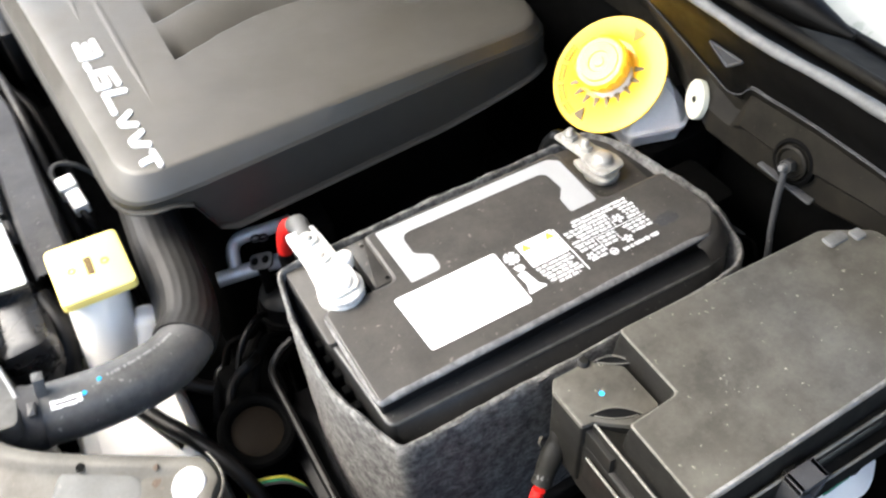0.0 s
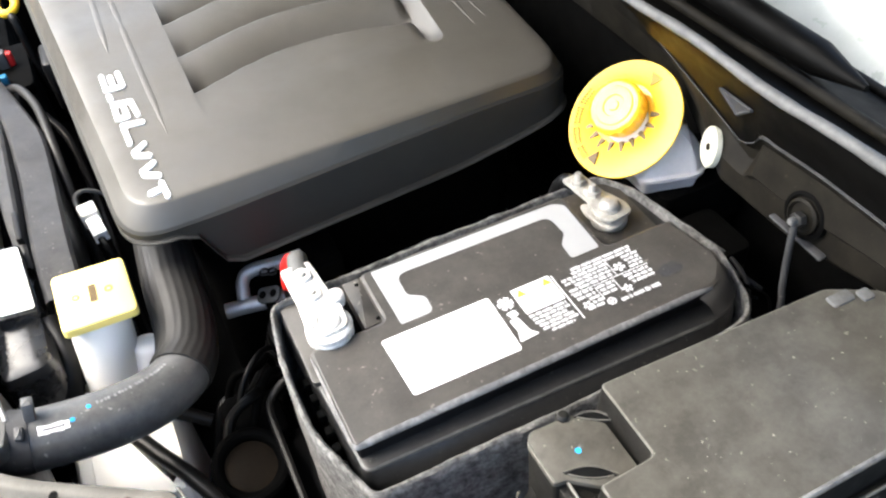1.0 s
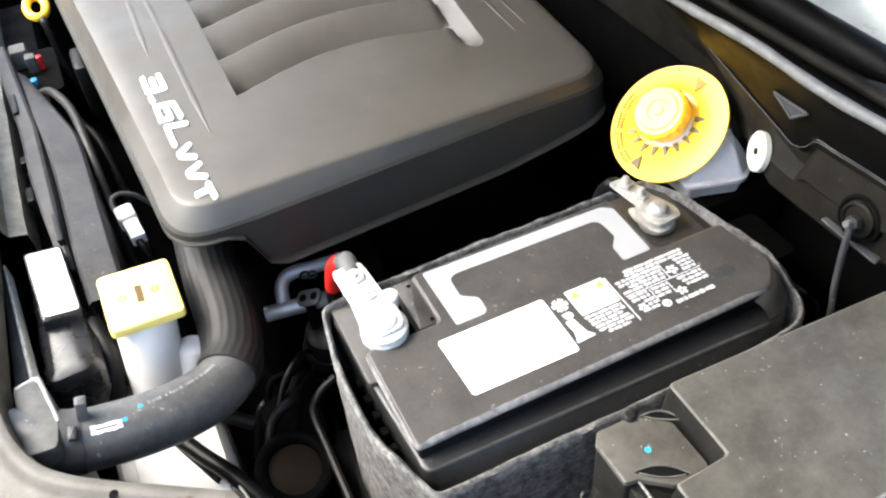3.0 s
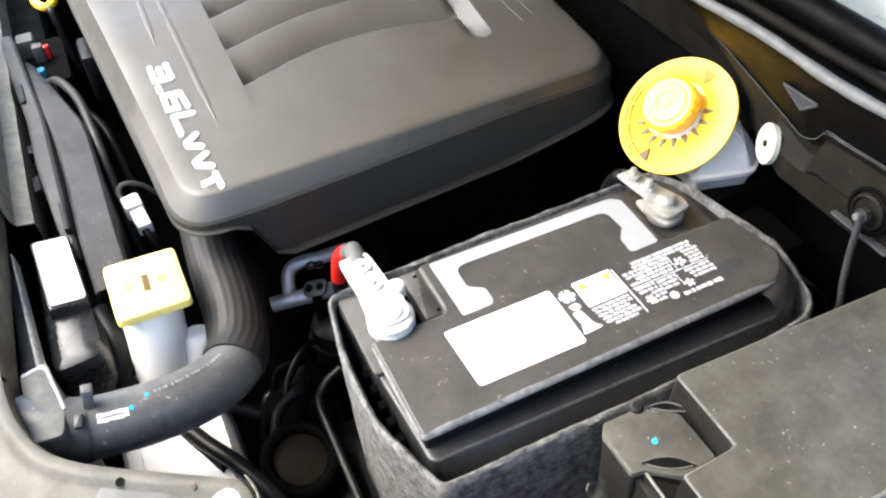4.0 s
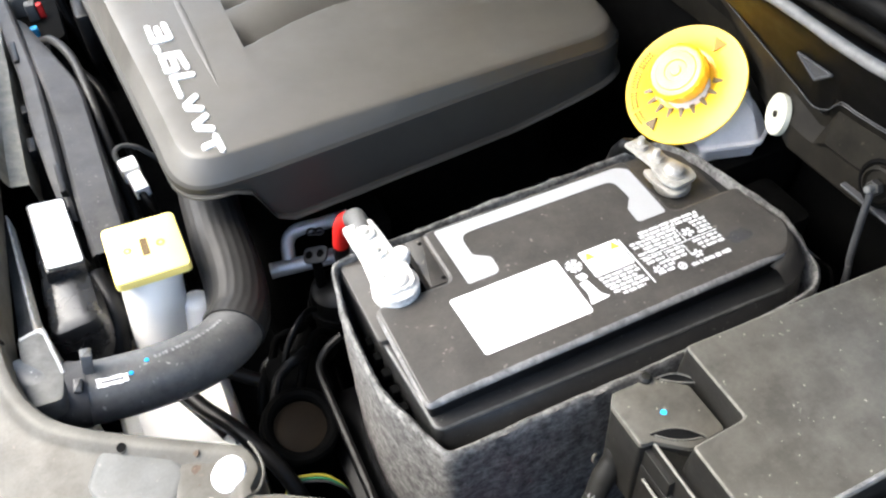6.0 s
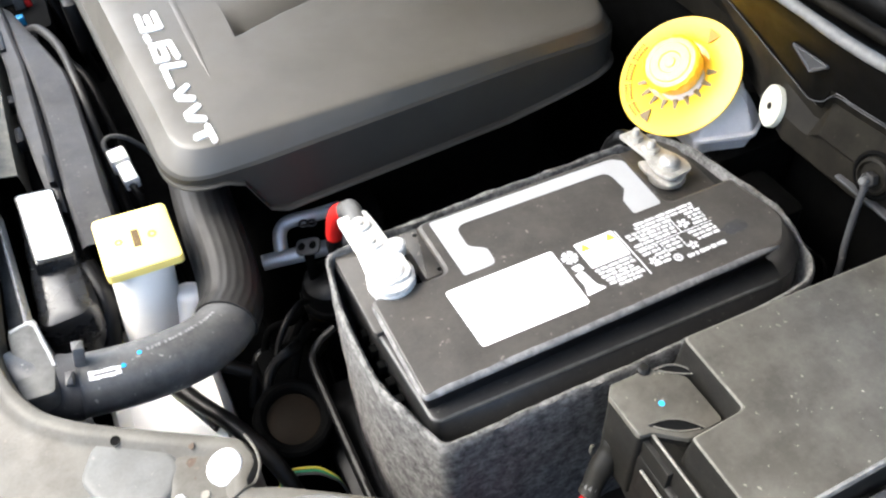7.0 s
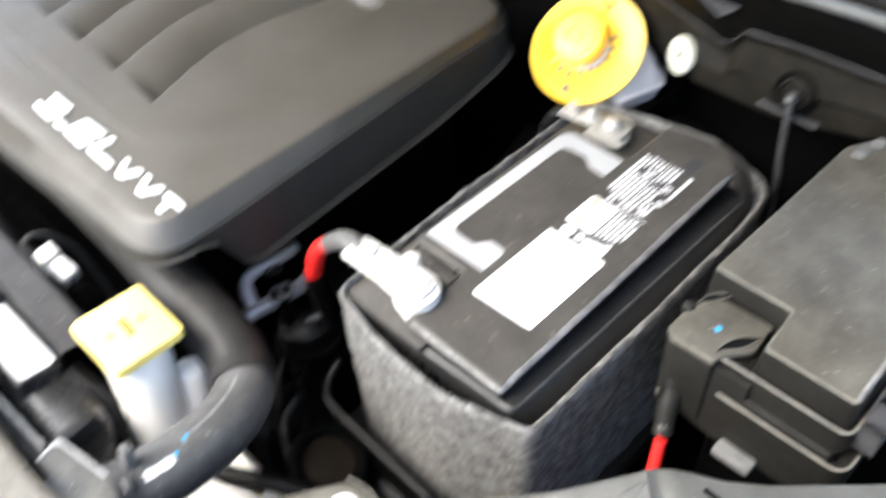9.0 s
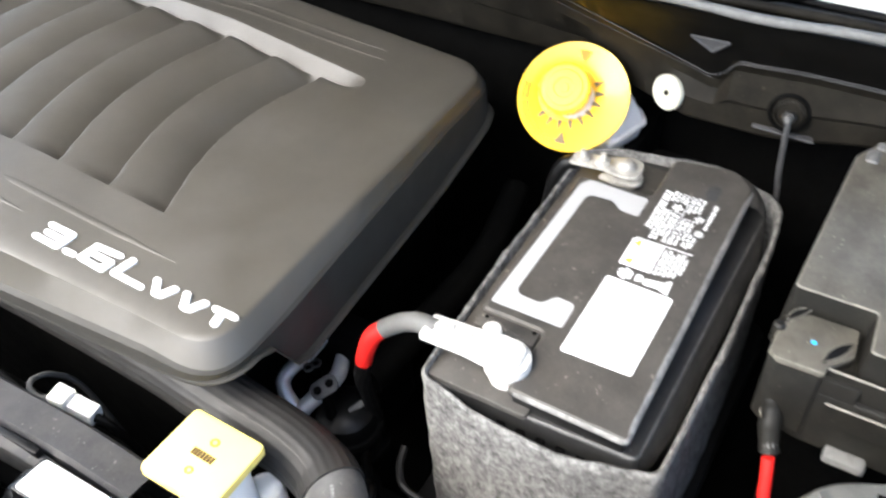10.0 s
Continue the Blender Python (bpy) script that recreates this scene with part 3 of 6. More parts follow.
POSTS = ((-0.029, 0.0285), (0.2230, 0.039))
for (x, y), mt, hi in zip(POSTS, (M_LEAD, M_ZINC), (0.9105, 0.8985)):
    bm = B()
    lathe(bm, [(0.0135, 0.880), (0.0135, 0.8865), (0.0095, 0.8865), (0.0088, hi - 0.0015), (0.0078, hi)], Matrix.Translation((x, y, 0)), 24)
    part("terminal_post", bm, mt, battery, "lead terminal post")


def clamp(name, x, y, z, ang, mt, label):
    """A battery clamp: split ring round the post, ears with a cross bolt, and an arm with studs."""
    m = pose(x, y, z, 0, 0, ang)
    ob = thing(name, (x, y, z), label, "battery clamp")
    bm = B()
    lathe(bm, [(0.0092, 0.0), (0.0168, 0.0), (0.0178, 0.002), (0.0178, 0.0060), (0.0168, 0.0066), (0.0168, 0.0080), (0.0180, 0.0086), (0.0178, 0.0120), (0.0160, 0.0135), (0.0095, 0.0135), (0.0092, 0.0)], m, 28)
    part("ring", bm, mt, ob)
    bm = B()
    prism(bm, rounded([(-0.0135, -0.012, 0.010), (0.0135, -0.012, 0.010), (0.0155, 0.010, 0.006), (0.0130, 0.026, 0.004), (0.0125, 0.050, 0.003), (0.0115, 0.066, 0.003),
                       (-0.0125, 0.068, 0.003), (-0.0130, 0.030, 0.004), (-0.0155, 0.010, 0.006)], 4), 0.0115, 0.0165, 0.0012, m)
    part("arm", bm, mt, ob)
    bm = B()
    lathe(bm, [(0.007, 0.010), (0.007, 0.019), (0.0055, 0.0205)], m @ Matrix.Translation((0.0145, 0.019, 0)), 14)
    part("lobe", bm, mt, ob)
    bm = B()
    lathe(bm, [(0.0100, 0.0165), (0.0100, 0.0178), (0.0080, 0.0190), (0.0065, 0.0178), (0.0045, 0.0182), (0.0, 0.0185)], m, 24)
    part("washer", bm, mt, ob, "stamped round seat over the post")
    for yy, r in ((0.030, 0.0058), (0.052, 0.0062)):
        bm = B()
        nut(bm, m @ Vector((0.0005, yy, 0.0165)), r * 1.35, 0.0026, spin=20)
        nb = part("nut", bm, M_ZINC if mt is M_ZINC else mt, ob, "hexagon nut")
        bm = B()
        lathe(bm, [(r * 0.5, 0.0165), (r * 0.5, 0.0205), (r * 0.4, 0.0213)], m @ Matrix.Translation((0.0005, yy, 0)), 12)
        part("stud", bm, M_ZINC, nb, "threaded stud")
    bm = B()
    box(bm, -0.0135, -0.0110, -0.002, 0.030, 0.0160, 0.0182, 0.001, 0.0008, m)
    part("side_flange", bm, mt, ob)
    return ob


clamp("positive_clamp", -0.029, 0.0280, 0.8955, 3, M_LEAD, "bright silvery battery clamp on the post beside the red boot")

# the other clamp: a dull stamped plate with a domed bolt over the post and two studs
NM = pose(0.2230, 0.039, 0.8855, 0, 0, 8)
clamp_n = thing("negative_clamp", (0.2230, 0.039, 0.8855), "dull tin battery clamp with a domed bolt and two studs", "battery clamp")
bm = B()
lathe(bm, [(0.0098, 0.0), (0.0150, 0.0), (0.0156, 0.002), (0.0150, 0.007), (0.0140, 0.0082), (0.0098, 0.0082), (0.0098, 0.0)], NM, 28)
part("ring", bm, M_ZINC, clamp_n)
bm = B()
prism(bm, rounded([(-0.0125, -0.0150, 0.009), (0.0125, -0.0150, 0.009), (0.0150, -0.002, 0.007), (0.0120, 0.012, 0.005), (0.0100, 0.018, 0.003), (0.0098, 0.050, 0.003), (-0.0085, 0.052, 0.003), (-0.0090, 0.018, 0.003),
                   (-0.0125, 0.010, 0.005), (-0.0150, -0.002, 0.007)], 4), 0.0125, 0.0152, 0.0009, NM)
part("plate", bm, M_ZINC, clamp_n, "stamped tin plate")
bm = B()
prism(bm, rounded([(-0.0150, -0.0165, 0.008), (0.0040, -0.0175, 0.008), (0.0060, 0.010, 0.005), (-0.0130, 0.024, 0.004), (-0.0165, 0.010, 0.006)], 4), 0.0060, 0.0088, 0.0008, NM)
part("lower_plate", bm, M_ZINC, clamp_n)
bm = B()
lathe(bm, [(0.0098, 0.0150), (0.0098, 0.0162), (0.0084, 0.0166), (0.0082, 0.0190), (0.0068, 0.0212), (0.0040, 0.0225), (0.0, 0.0229)], NM, 26)
part("domed_bolt", bm, M_ZINC, clamp_n, "round domed bolt head")
for yy in (0.0215, 0.0405):
    bm = B()
    nut(bm, NM @ Vector((0.0, yy, 0.0152)), 0.0070, 0.0036, spin=15)
    nb = part("nut", bm, M_ZINC, clamp_n, "hexagon nut")
    bm = B()
    lathe(bm, [(0.0030, 0.0150), (0.0030, 0.0240), (0.0024, 0.0250)], NM @ Matrix.Translation((0, yy, 0)), 12)
    part("stud", bm, M_ZINC, nb, "threaded stud")

boot = thing("cable_boot", (-0.030, 0.095, 0.905), "grey cable sleeve with a red cap leaving the battery clamp", "battery cable")
bm = B()
tube(bm, [(-0.031, 0.086, 0.907), (-0.029, 0.103, 0.904), (-0.0255, 0.122, 0.891), (-0.0230, 0.1374, 0.8755), (-0.0240, 0.146, 0.868)], 0.0080, 14)
part("grey_sleeve", bm, M_GREYBOOT, boot)
bm = B()
tube(bm, [(-0.0245, 0.1455, 0.8690), (-0.0280, 0.1550, 0.858), (-0.0305, 0.1620, 0.840), (-0.0320, 0.1665, 0.822)], 0.0082, 14, ridge=lambda i, n: 1.0 - 0.15 * abs(i / n - 0.5))
part("red_cap", bm, M_RED, boot, "red rubber cap")
bm = B()
tube(bm, [(-0.0318, 0.166, 0.825), (-0.031, 0.173, 0.79), (-0.018, 0.178, 0.70), (-0.02, 0.19, 0.52)], 0.0075, 10)
part("cable", bm, M_DARK, boot)
bm = B()
tube(bm, [(0.217, 0.088, 0.894), (0.214, 0.097, 0.888), (0.211, 0.106, 0.86), (0.21, 0.118, 0.75), (0.20, 0.12, 0.52)], 0.007, 12)
solid("ground_cable", bm, M_DARK, "black ground cable dropping from the dull clamp", "battery cable")

# ---- engine cover ----
cover = thing("engine_cover", (0.07, 0.5, 0.83), "grey-black moulded plastic engine cover with curved ribs", "engine cover")


def zc(y):
    """Height of the cover's crown, rising slightly away from its front edge."""
    return 0.919 + 0.085 * (min(y, 0.50) - 0.219)


def outline(d, rc):
    """Outline of the cover moved in by d."""
    c = [(-0.151 + d, 0.205 + d, rc), (0.302 - d, 0.208 + d, rc), (0.306 - d, 0.84 - d, rc), (-0.190 + d, 0.84 - d, rc)]
    out = []
    for i in range(4):
        x, y, r = c[i]
        p, a, b = Vector((x, y)), Vector(c[i - 1][:2]), Vector(c[(i + 1) % 4][:2])
        s, e = p + (a - p).normalized() * r, p + (b - p).normalized() * r
        for k in range(9):
            u = k / 8
            q = s * (1 - u) ** 2 + p * 2 * u * (1 - u) + e * u * u
            out.append(q)
        nb = c[(i + 1) % 4]
        e2 = Vector(nb[:2]) + (p - Vector(nb[:2])).normalized() * nb[2]
        for k in range(1, 24):
            out.append(e.lerp(e2, k / 24))
    return out


def along(p):
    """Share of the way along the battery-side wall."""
    return max(0.0, min(1.0, (p.x + 0.08) / 0.27))


def low(p):
    """Lower edge: high at the front corner over the hose, deeper along the battery side."""
    u = max(0.0, min(1.0, (p.x + 0.098) / 0.030))
    u = u * u * (3 - 2 * u)
    v = max(0.0, min(1.0, (0.40 - p.y) / 0.06)) if p.x < 0.2 else 1.0
    far = 0.009 * along(p) + 0.020 * max(0.0, min(1.0, (p.x - 0.16) / 0.12)) ** 1.5
    return 0.886 - (0.047 - (far if p.y < 0.3 else 0.0)) * u * v


def shrink(p):
    """The battery-side skirt stands a little proud of the corner."""
    u = max(0.0, min(1.0, (p.x + 0.098) / 0.030)) if p.y < 0.24 else 0.0
    return u * u * (3 - 2 * u)


def flank(p):
    """The radiator-side edge is rounded over more gently than the battery side."""
    return max(0.0, min(1.0, (-0.125 - p.x) / 0.015)) * max(0.0, min(1.0, (p.y - 0.215) / 0.05))


def front(p):
    """1 along the battery-side wall, 0 round the other sides."""
    return max(0.0, min(1.0, (0.262 - p.y) / 0.03)) * max(0.0, min(1.0, (p.x + 0.118) / 0.03))


def setback(p):
    """The battery-side wall runs slightly back towards the firewall."""
    return 0.007 * along(p) * front(p)


def brow(p):
    """Height of the crisp line between the bevel and the wall."""
    return 0.8975 + 0.0065 * along(p) * front(p)


RX0, RY0, RY1 = -0.047, 0.311, 0.80


def end_x(y):
    """Upper edge of the chamfer that closes the rib ends."""
    return 0.2060 + 0.075 * (y - 0.32)


bm = B()
o0, o1, oa, ob2, oc = outline(0.0, 0.045), outline(0.0016, 0.044), outline(0.0110, 0.040), outline(0.0128, 0.039), outline(0.0160, 0.038)
f1, f2, f3 = outline(0.004, 0.043), outline(0.016, 0.038), outline(0.021, 0.035)
inn = []
cc = [(RX0, RY0), (end_x(RY0), RY0), (end_x(RY1), RY1), (RX0, RY1)]
for i in range(4):
    p, a, b = Vector(cc[i]), Vector(cc[i - 1]), Vector(cc[(i + 1) % 4])
    r = 0.011 if i == 1 else 0.006
    s, e = p + (a - p).normalized() * r, p + (b - p).normalized() * r
    for k in range(9):
        u = k / 8
        inn.append(s * (1 - u) ** 2 + p * 2 * u * (1 - u) + e * u * u)
    e2 = b + (p - b).normalized() * (0.011 if i == 0 else 0.006)
    for k in range(1, 24):
        inn.append(e.lerp(e2, k / 24))


def crown(p, q):
    """Blends the tight bevel of the battery side with the soft edge of the radiator side."""
    return p.lerp(q, flank(p))


rings = [[(p.x, p.y - 0.004 * shrink(p) + 0.006 + setback(p), low(p) + 0.012) for p in o0],
         [(p.x, p.y - 0.004 * shrink(p) + 0.002 + setback(p), low(p)) for p in o0],
         [(p.x, p.y - 0.006 * shrink(p) - 0.0032 + setback(p), low(p)) for p in o0],
         [(p.x, p.y - 0.006 * shrink(p) - 0.0036 + setback(p), low(p) + 0.0014) for p in o0],
         [(p.x, p.y - 0.006 * shrink(p) - 0.0018 + setback(p), low(p) + 0.0027) for p in o0],
         [(p.x, p.y - 0.004 * shrink(p) + 0.0012 + setback(p), low(p) + 0.003) for p in o0],
         [(p.x, p.y - 0.001 * shrink(p) + setback(p), brow(p) - 0.0022 + 0.009 * flank(p)) for p in o0]]
pa = [crown(p, q) for p, q in zip(o1, f1)]
rings.append([(p.x, p.y + setback(p), brow(p) + 0.0006 + 0.010 * flank(p)) for p in pa])
pb = [crown(p, q) for p, q in zip(oa, f2)]
rings.append([(p.x, p.y, zc(p.y) - 0.0022) for p in pb])
pc = [crown(p, q) for p, q in zip(ob2, f2)]
rings.append([(p.x, p.y, zc(p.y) - 0.0008 - 0.001 * flank(p)) for p in pc])
pd = [crown(p, q) for p, q in zip(oc, f3)]
rings.append([(p.x, p.y, zc(p.y)) for p in pd])
for k in range(1, 7):
    u = k / 7
    rings.append([(a.x + (b.x - a.x) * u, a.y + (b.y - a.y) * u, zc(a.y + (b.y - a.y) * u)) for a, b in zip(pd, inn)])
rings.append([(p.x, p.y, zc(p.y)) for p in inn])
skin(bm, rings[7:])
part("shell", bm, M_COVER, cover, "matt grey-black shell with bevelled edge", angle=28)
# the skirt's colour carries the shade of the battery-side wall
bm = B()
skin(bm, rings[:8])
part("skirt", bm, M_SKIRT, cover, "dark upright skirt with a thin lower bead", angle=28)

# ribs in the recess: overlapping rounded louvres, bowed towards the battery
RIB, CHW = 0.0640, 0.0135


def rib_drop(u, y):
    """How far the louvred floor lies under the crown, at share u of its width."""
    q = (y - 0.3500 - 0.009 * u - 0.024 * math.sin(math.pi * min(1.0, u * 1.05))) / RIB
    i = math.floor(q)
    ph = q - i
    k = 1.0 if i % 2 == 0 else 0.60
    if i < 0:
        k = 0.0
    depth = 0.0105 + 0.0150 * u
    gully = 0.0150 + 0.0250 * u
    rise = ease_in((y - RY0 - 0.001) / 0.034)
    tooth = (1 - ph) ** 2.3 if ph > 0.05 else ph / 0.05 * 0.89
    drop = 0.0005 + rise * (0.06 * depth + gully * k * tooth) * min(1.0, u * 16 + 0.22)
    e = ease_in((u - 0.968) / 0.03)
    return drop + (0.0145 * ease_in((y - RY0) / 0.03) - drop) * e


bm = B()
NX, NY = 48, 340
grid = []
for j in range(NY + 1):
    y = RY0 + (RY1 - RY0) * j / NY
    w = end_x(y) - CHW - RX0
    grid.append([bm.verts.new((RX0 + w * i / NX, y, zc(y) - rib_drop(i / NX, y) - 0.0004)) for i in range(NX + 1)])
for j in range(NY):
    for i in range(NX):
        bm.faces.new((grid[j][i], grid[j][i + 1], grid[j + 1][i + 1], grid[j + 1][i]))
part("rib_panel", bm, M_COVER, cover, "curved overlapping ribs", angle=50)
bm = B()
rg = []
for k in range(61):
    y = RY1 - (RY1 - RY0 - 0.0005) * k / 60
    f = ease_in((y - RY0) / 0.012)
    xo, d = end_x(y), 0.0150 * ease_in((y - RY0) / 0.03) + 0.0008
    xi = xo - CHW - 0.001
    rg.append([(xi, y, zc(y) - d), (xi + CHW * 0.12, y, zc(y) - d * 0.93), (xo - 0.0012, y, zc(y) - 0.0012 * f - 0.0002), (xo + 0.0008, y, zc(y) + 0.0001)])
skin(bm, rg, close=False)
part("rib_chamfer", bm, M_COVER, cover, "smooth chamfer at the end of the ribs", angle=50)
# raised seams along the front strip and the rear strip
for x0, y0, x1, y1 in ((-0.0845, 0.300, -0.090, 0.80), (-0.109, 0.450, -0.101, 0.80), (0.2425, 0.318, 0.240, 0.80), (0.2580, 0.325, 0.254, 0.80)):
    bm = B()
    n = 16
    rg = []
    for k in range(n + 1):
        u = k / n
        x, y = x0 + (x1 - x0) * u, y0 + (y1 - y0) * u
        w = 0.0045 * min(1, u * 8 + 0.05)
        rg.append([(x - w, y, zc(y) - 0.0004), (x - w * 0.5, y, zc(y) + 0.0004), (x + w * 0.3, y, zc(y) + 0.0006), (x + w, y, zc(y) - 0.0004)])
    skin(bm, rg, close=False)
    part("seam", bm, M_COVER, cover, angle=60)

# raised lettering on the cover: broad rounded strokes, in millimetres along the line and across it
GLYPHS = (("3", ((13, 0.8), (36, 0.8), (38, 8.9), (38, 17.3), (14.5, 16.4)), ((18, 8.6), (37, 8.9))),
          (".", ((47.5, 1.6), (54, 2.2))),
          ("6", ((88, 20.8), (65, 18.8), (63, 2.8), (86, 2.4), (87, 11.6), (70, 11.2))),
          ("L", ((101, 22.4), (98, 4.8), (125.5, 5.4))),
          ("V", ((132.5, 17.2), (140.5, 6.4), (144.8, 6.8), (150.5, 17.8))),
          ("V", ((162, 18.9), (168.8, 7.6), (173.6, 8.0), (180, 19.4))),
          ("T", ((199.5, 7.8), (197.4, 19.6)), ((191, 19.5), (208, 20.5))))


def hull(pts):
    """Convex outline round a cloud of flat points."""
    pts = sorted(set(pts))
    out = []
    for seq in (pts, pts[::-1]):
        c = []
        for p in seq:
            while len(c) > 1 and (c[-1][0] - c[-2][0]) * (p[1] - c[-2][1]) - (c[-1][1] - c[-2][1]) * (p[0] - c[-2][0]) <= 1e-12:
                c.pop()
            c.append(p)
        out += c[:-1]
    return out


SLOPE = Matrix.Translation((-0.1235, 0.43, 0.9190 + 0.085 * (0.43 - 0.219))) @ pose(0, 0, 0, 0, 0, -90) @ pose(0, 0, 0, 0, math.degrees(math.atan(0.085)), 0)
for ch, *strokes in GLYPHS:
    bm = B()
    lift = 0.0
    for line in strokes:
        for (ax, ay), (bx, by) in zip(line, line[1:]):
            cloud = [((qx + 3.9 * math.cos(k * math.pi / 9)) * 0.001, (qy + 2.75 * math.sin(k * math.pi / 9)) * 0.001) for qx, qy in ((ax, ay), (bx, by)) for k in range(18)]
            prism(bm, hull(cloud), -0.0005, 0.0016 + lift, 0.0006, SLOPE)
            lift += 0.00004
    part("letter", bm, M_LETTER, cover, "raised white letter")

# ---- brake fluid reservoir ----
DC, DN = Vector((0.299, 0.127, 0.904)), Vector((-0.66, -0.12, 0.74)).normalized()
res = thing("brake_fluid_reservoir", (0.325, 0.09, 0.80), "milky grey brake fluid reservoir with a yellow filler cap", "fluid reservoir")
bm = B()
rb = rounded([(0.286, 0.077, 0.010), (0.336, 0.061, 0.012), (0.356, 0.075, 0.012), (0.366, 0.150, 0.015), (0.284, 0.150, 0.015)], 5)
if area2(rb) < 0:
    rb = rb[::-1]
moved_out = inset(rb, -0.0015)


def under(x, y, z):
    """Keeps the tank's sloping top clear of the tilted collar."""
    return min(z, DC.z + (0.66 * (x - DC.x) + 0.12 * (y - DC.y) - 0.008) / 0.74)


skin(bm, [[(x, y, 0.8505) for x, y in inset(rb, 0.008)], [(x, y, 0.853) for x, y in inset(rb, 0.005)], [(x, y, 0.8665) for x, y in inset(rb, 0.0015)], [(x, y, 0.8690) for x, y in moved_out], [(x, y, 0.8725) for x, y in moved_out],
          [(x, y, 0.8740) for x, y in inset(rb, 0.0015)]] + [[(x, y, under(x, y, z)) for x, y in inset(rb, d)] for d, z in ((0.004, 0.879), (0.009, 0.889), (0.015, 0.898), (0.022, 0.905), (0.029, 0.909))], cap0=True, cap1=True)
part("tank", bm, M_RES, res)
bm = B()
lathe(bm, [(0.021, -0.05), (0.021, 0.0)], toward(DC, DN), 24)
part("filler_neck", bm, M_RES, res)
bm = B()
box(bm, 0.30, 0.40, 0.06, 0.13, 0.80, 0.854, 0.01)
part("master_cylinder", bm, M_VOID, res)
bm = B()
dm = toward(DC, DN)
lathe(bm, [(0.0300, -0.0030), (0.034, -0.0005), (0.0555, 0.0035), (0.0567, 0.0048), (0.0560, 0.0060), (0.034, 0.0018), (0.0300, -0.0008), (0.0300, -0.0030)], dm, 56)
HOLE = dm.inverted().to_3x3() @ Vector((0.0017, 0.0084, 0.0029))
for v in bm.verts:
    q = dm.inverted() @ v.co
    k = max(0.0, min(1.0, (0.0555 - math.hypot(q.x, q.y)) / 0.0255))
    v.co = dm @ (q + HOLE * k)
hm = dm @ Matrix.Translation(HOLE)
collar = part("collar", bm, M_YELLOW, res, "wide yellow dished collar")
bm = B()
lathe(bm, [(0.0240, -0.006), (0.0240, 0.004), (0.0250, 0.006), (0.0262, 0.012), (0.0262, 0.0175), (0.0240, 0.0198), (0.0230, 0.0188), (0.0190, 0.0188), (0.0180, 0.0198), (0.0105, 0.0198),
           (0.0097, 0.0188), (0.0050, 0.0188), (0.0044, 0.0198), (0.0, 0.0198)], hm, 72,
      wave=lambda j, r, z: 1 + (0.022 if j % 4 < 2 else -0.018) if (r > 0.0245 and 0.005 < z < 0.019) else 1)
part("cap", bm, M_YELLOW, res, "ribbed yellow screw cap", angle=25)
bm = B()
for k in range(24):
    if k % 6 != 5:
        prism(bm, rect(0.0135, 0.0160, -0.0009, 0.0009), 0.0192, 0.0200, 0, hm @ pose(0, 0, 0, 0, 0, k * 15))
part("raised_text", bm, M_YELLOW, res, "ring of raised marks on the cap")
for k in range(9):
    a = radians(-128 + 19 * k)
    bm = B()
    prism(bm, [(0.0290, -0.0022), (0.0385, -0.0012), (0.0385, 0.0012), (0.0290, 0.0022)], 0.0002, 0.0025, 0, hm @ pose(0, 0, 0, 0, 0, math.degrees(a)))
    part("slot", bm, M_INKD, collar, "dark radial slot")
# the second triangle's ink is paler, painting the glare that washes it out
for ang, far, ink in ((266, 0.044, M_INKD), (86, 0.0435, M_AMBER)):
    bm = B()
    mm = dm @ pose(0, 0, 0, 0, 0, ang) @ Matrix.Translation((far, 0, 0.0044)) @ pose(0, 0, 0, 0, -9, 90)
    prism(bm, [(-0.0066, -0.0048), (0.0066, -0.0048), (0, 0.0070)], -0.0008, 0.0010, 0, mm)
    part("triangle", bm, ink, collar, "printed warning triangle")
bm = B()
for k in range(26):
    if k % 7 == 6:
        continue
    for rr in (0.0505, 0.0465):
        mm = dm @ pose(0, 0, 0, 0, 0, 172 + k * 3.4) @ Matrix.Translation((rr, 0, 0.0046 if rr > 0.05 else 0.004)) @ pose(0, 0, 0, 0, -9, 90)
        prism(bm, rect(-0.0007, 0.0007, -0.0011, 0.0011), -0.0002, 0.0018, 0, mm)
part("printed_text", bm, M_AMBER, collar, "arc of tiny brown print")

# small plugs and wires in the dark corner under the reservoir
knot = thing("wire_cluster", (0.31, 0.03, 0.80), "red, green and grey wires and plugs in a dark corner", "wiring")
for mt, nm, pts, r in ((M_RED, "red_plug", [(0.320, 0.026, 0.832), (0.326, 0.020, 0.828), (0.330, 0.012, 0.82)], 0.0022), (M_GREEN, "green_wire", [(0.300, 0.020, 0.85), (0.304, 0.008, 0.84), (0.303, -0.004, 0.82), (0.30, -0.01, 0.78)], 0.0022),
                       (M_GREY, "grey_wire", [(0.312, 0.010, 0.84), (0.322, -0.012, 0.832), (0.328, -0.030, 0.81), (0.33, -0.04, 0.76)], 0.0022), (M_GREY, "grey_wire", [(0.318, 0.0, 0.82), (0.330, -0.02, 0.815), (0.345, -0.03, 0.80)], 0.002)):
    bm = B()
    tube(bm, pts, r, 8)
    part(nm, bm, mt, knot)
rnd = random.Random(12)
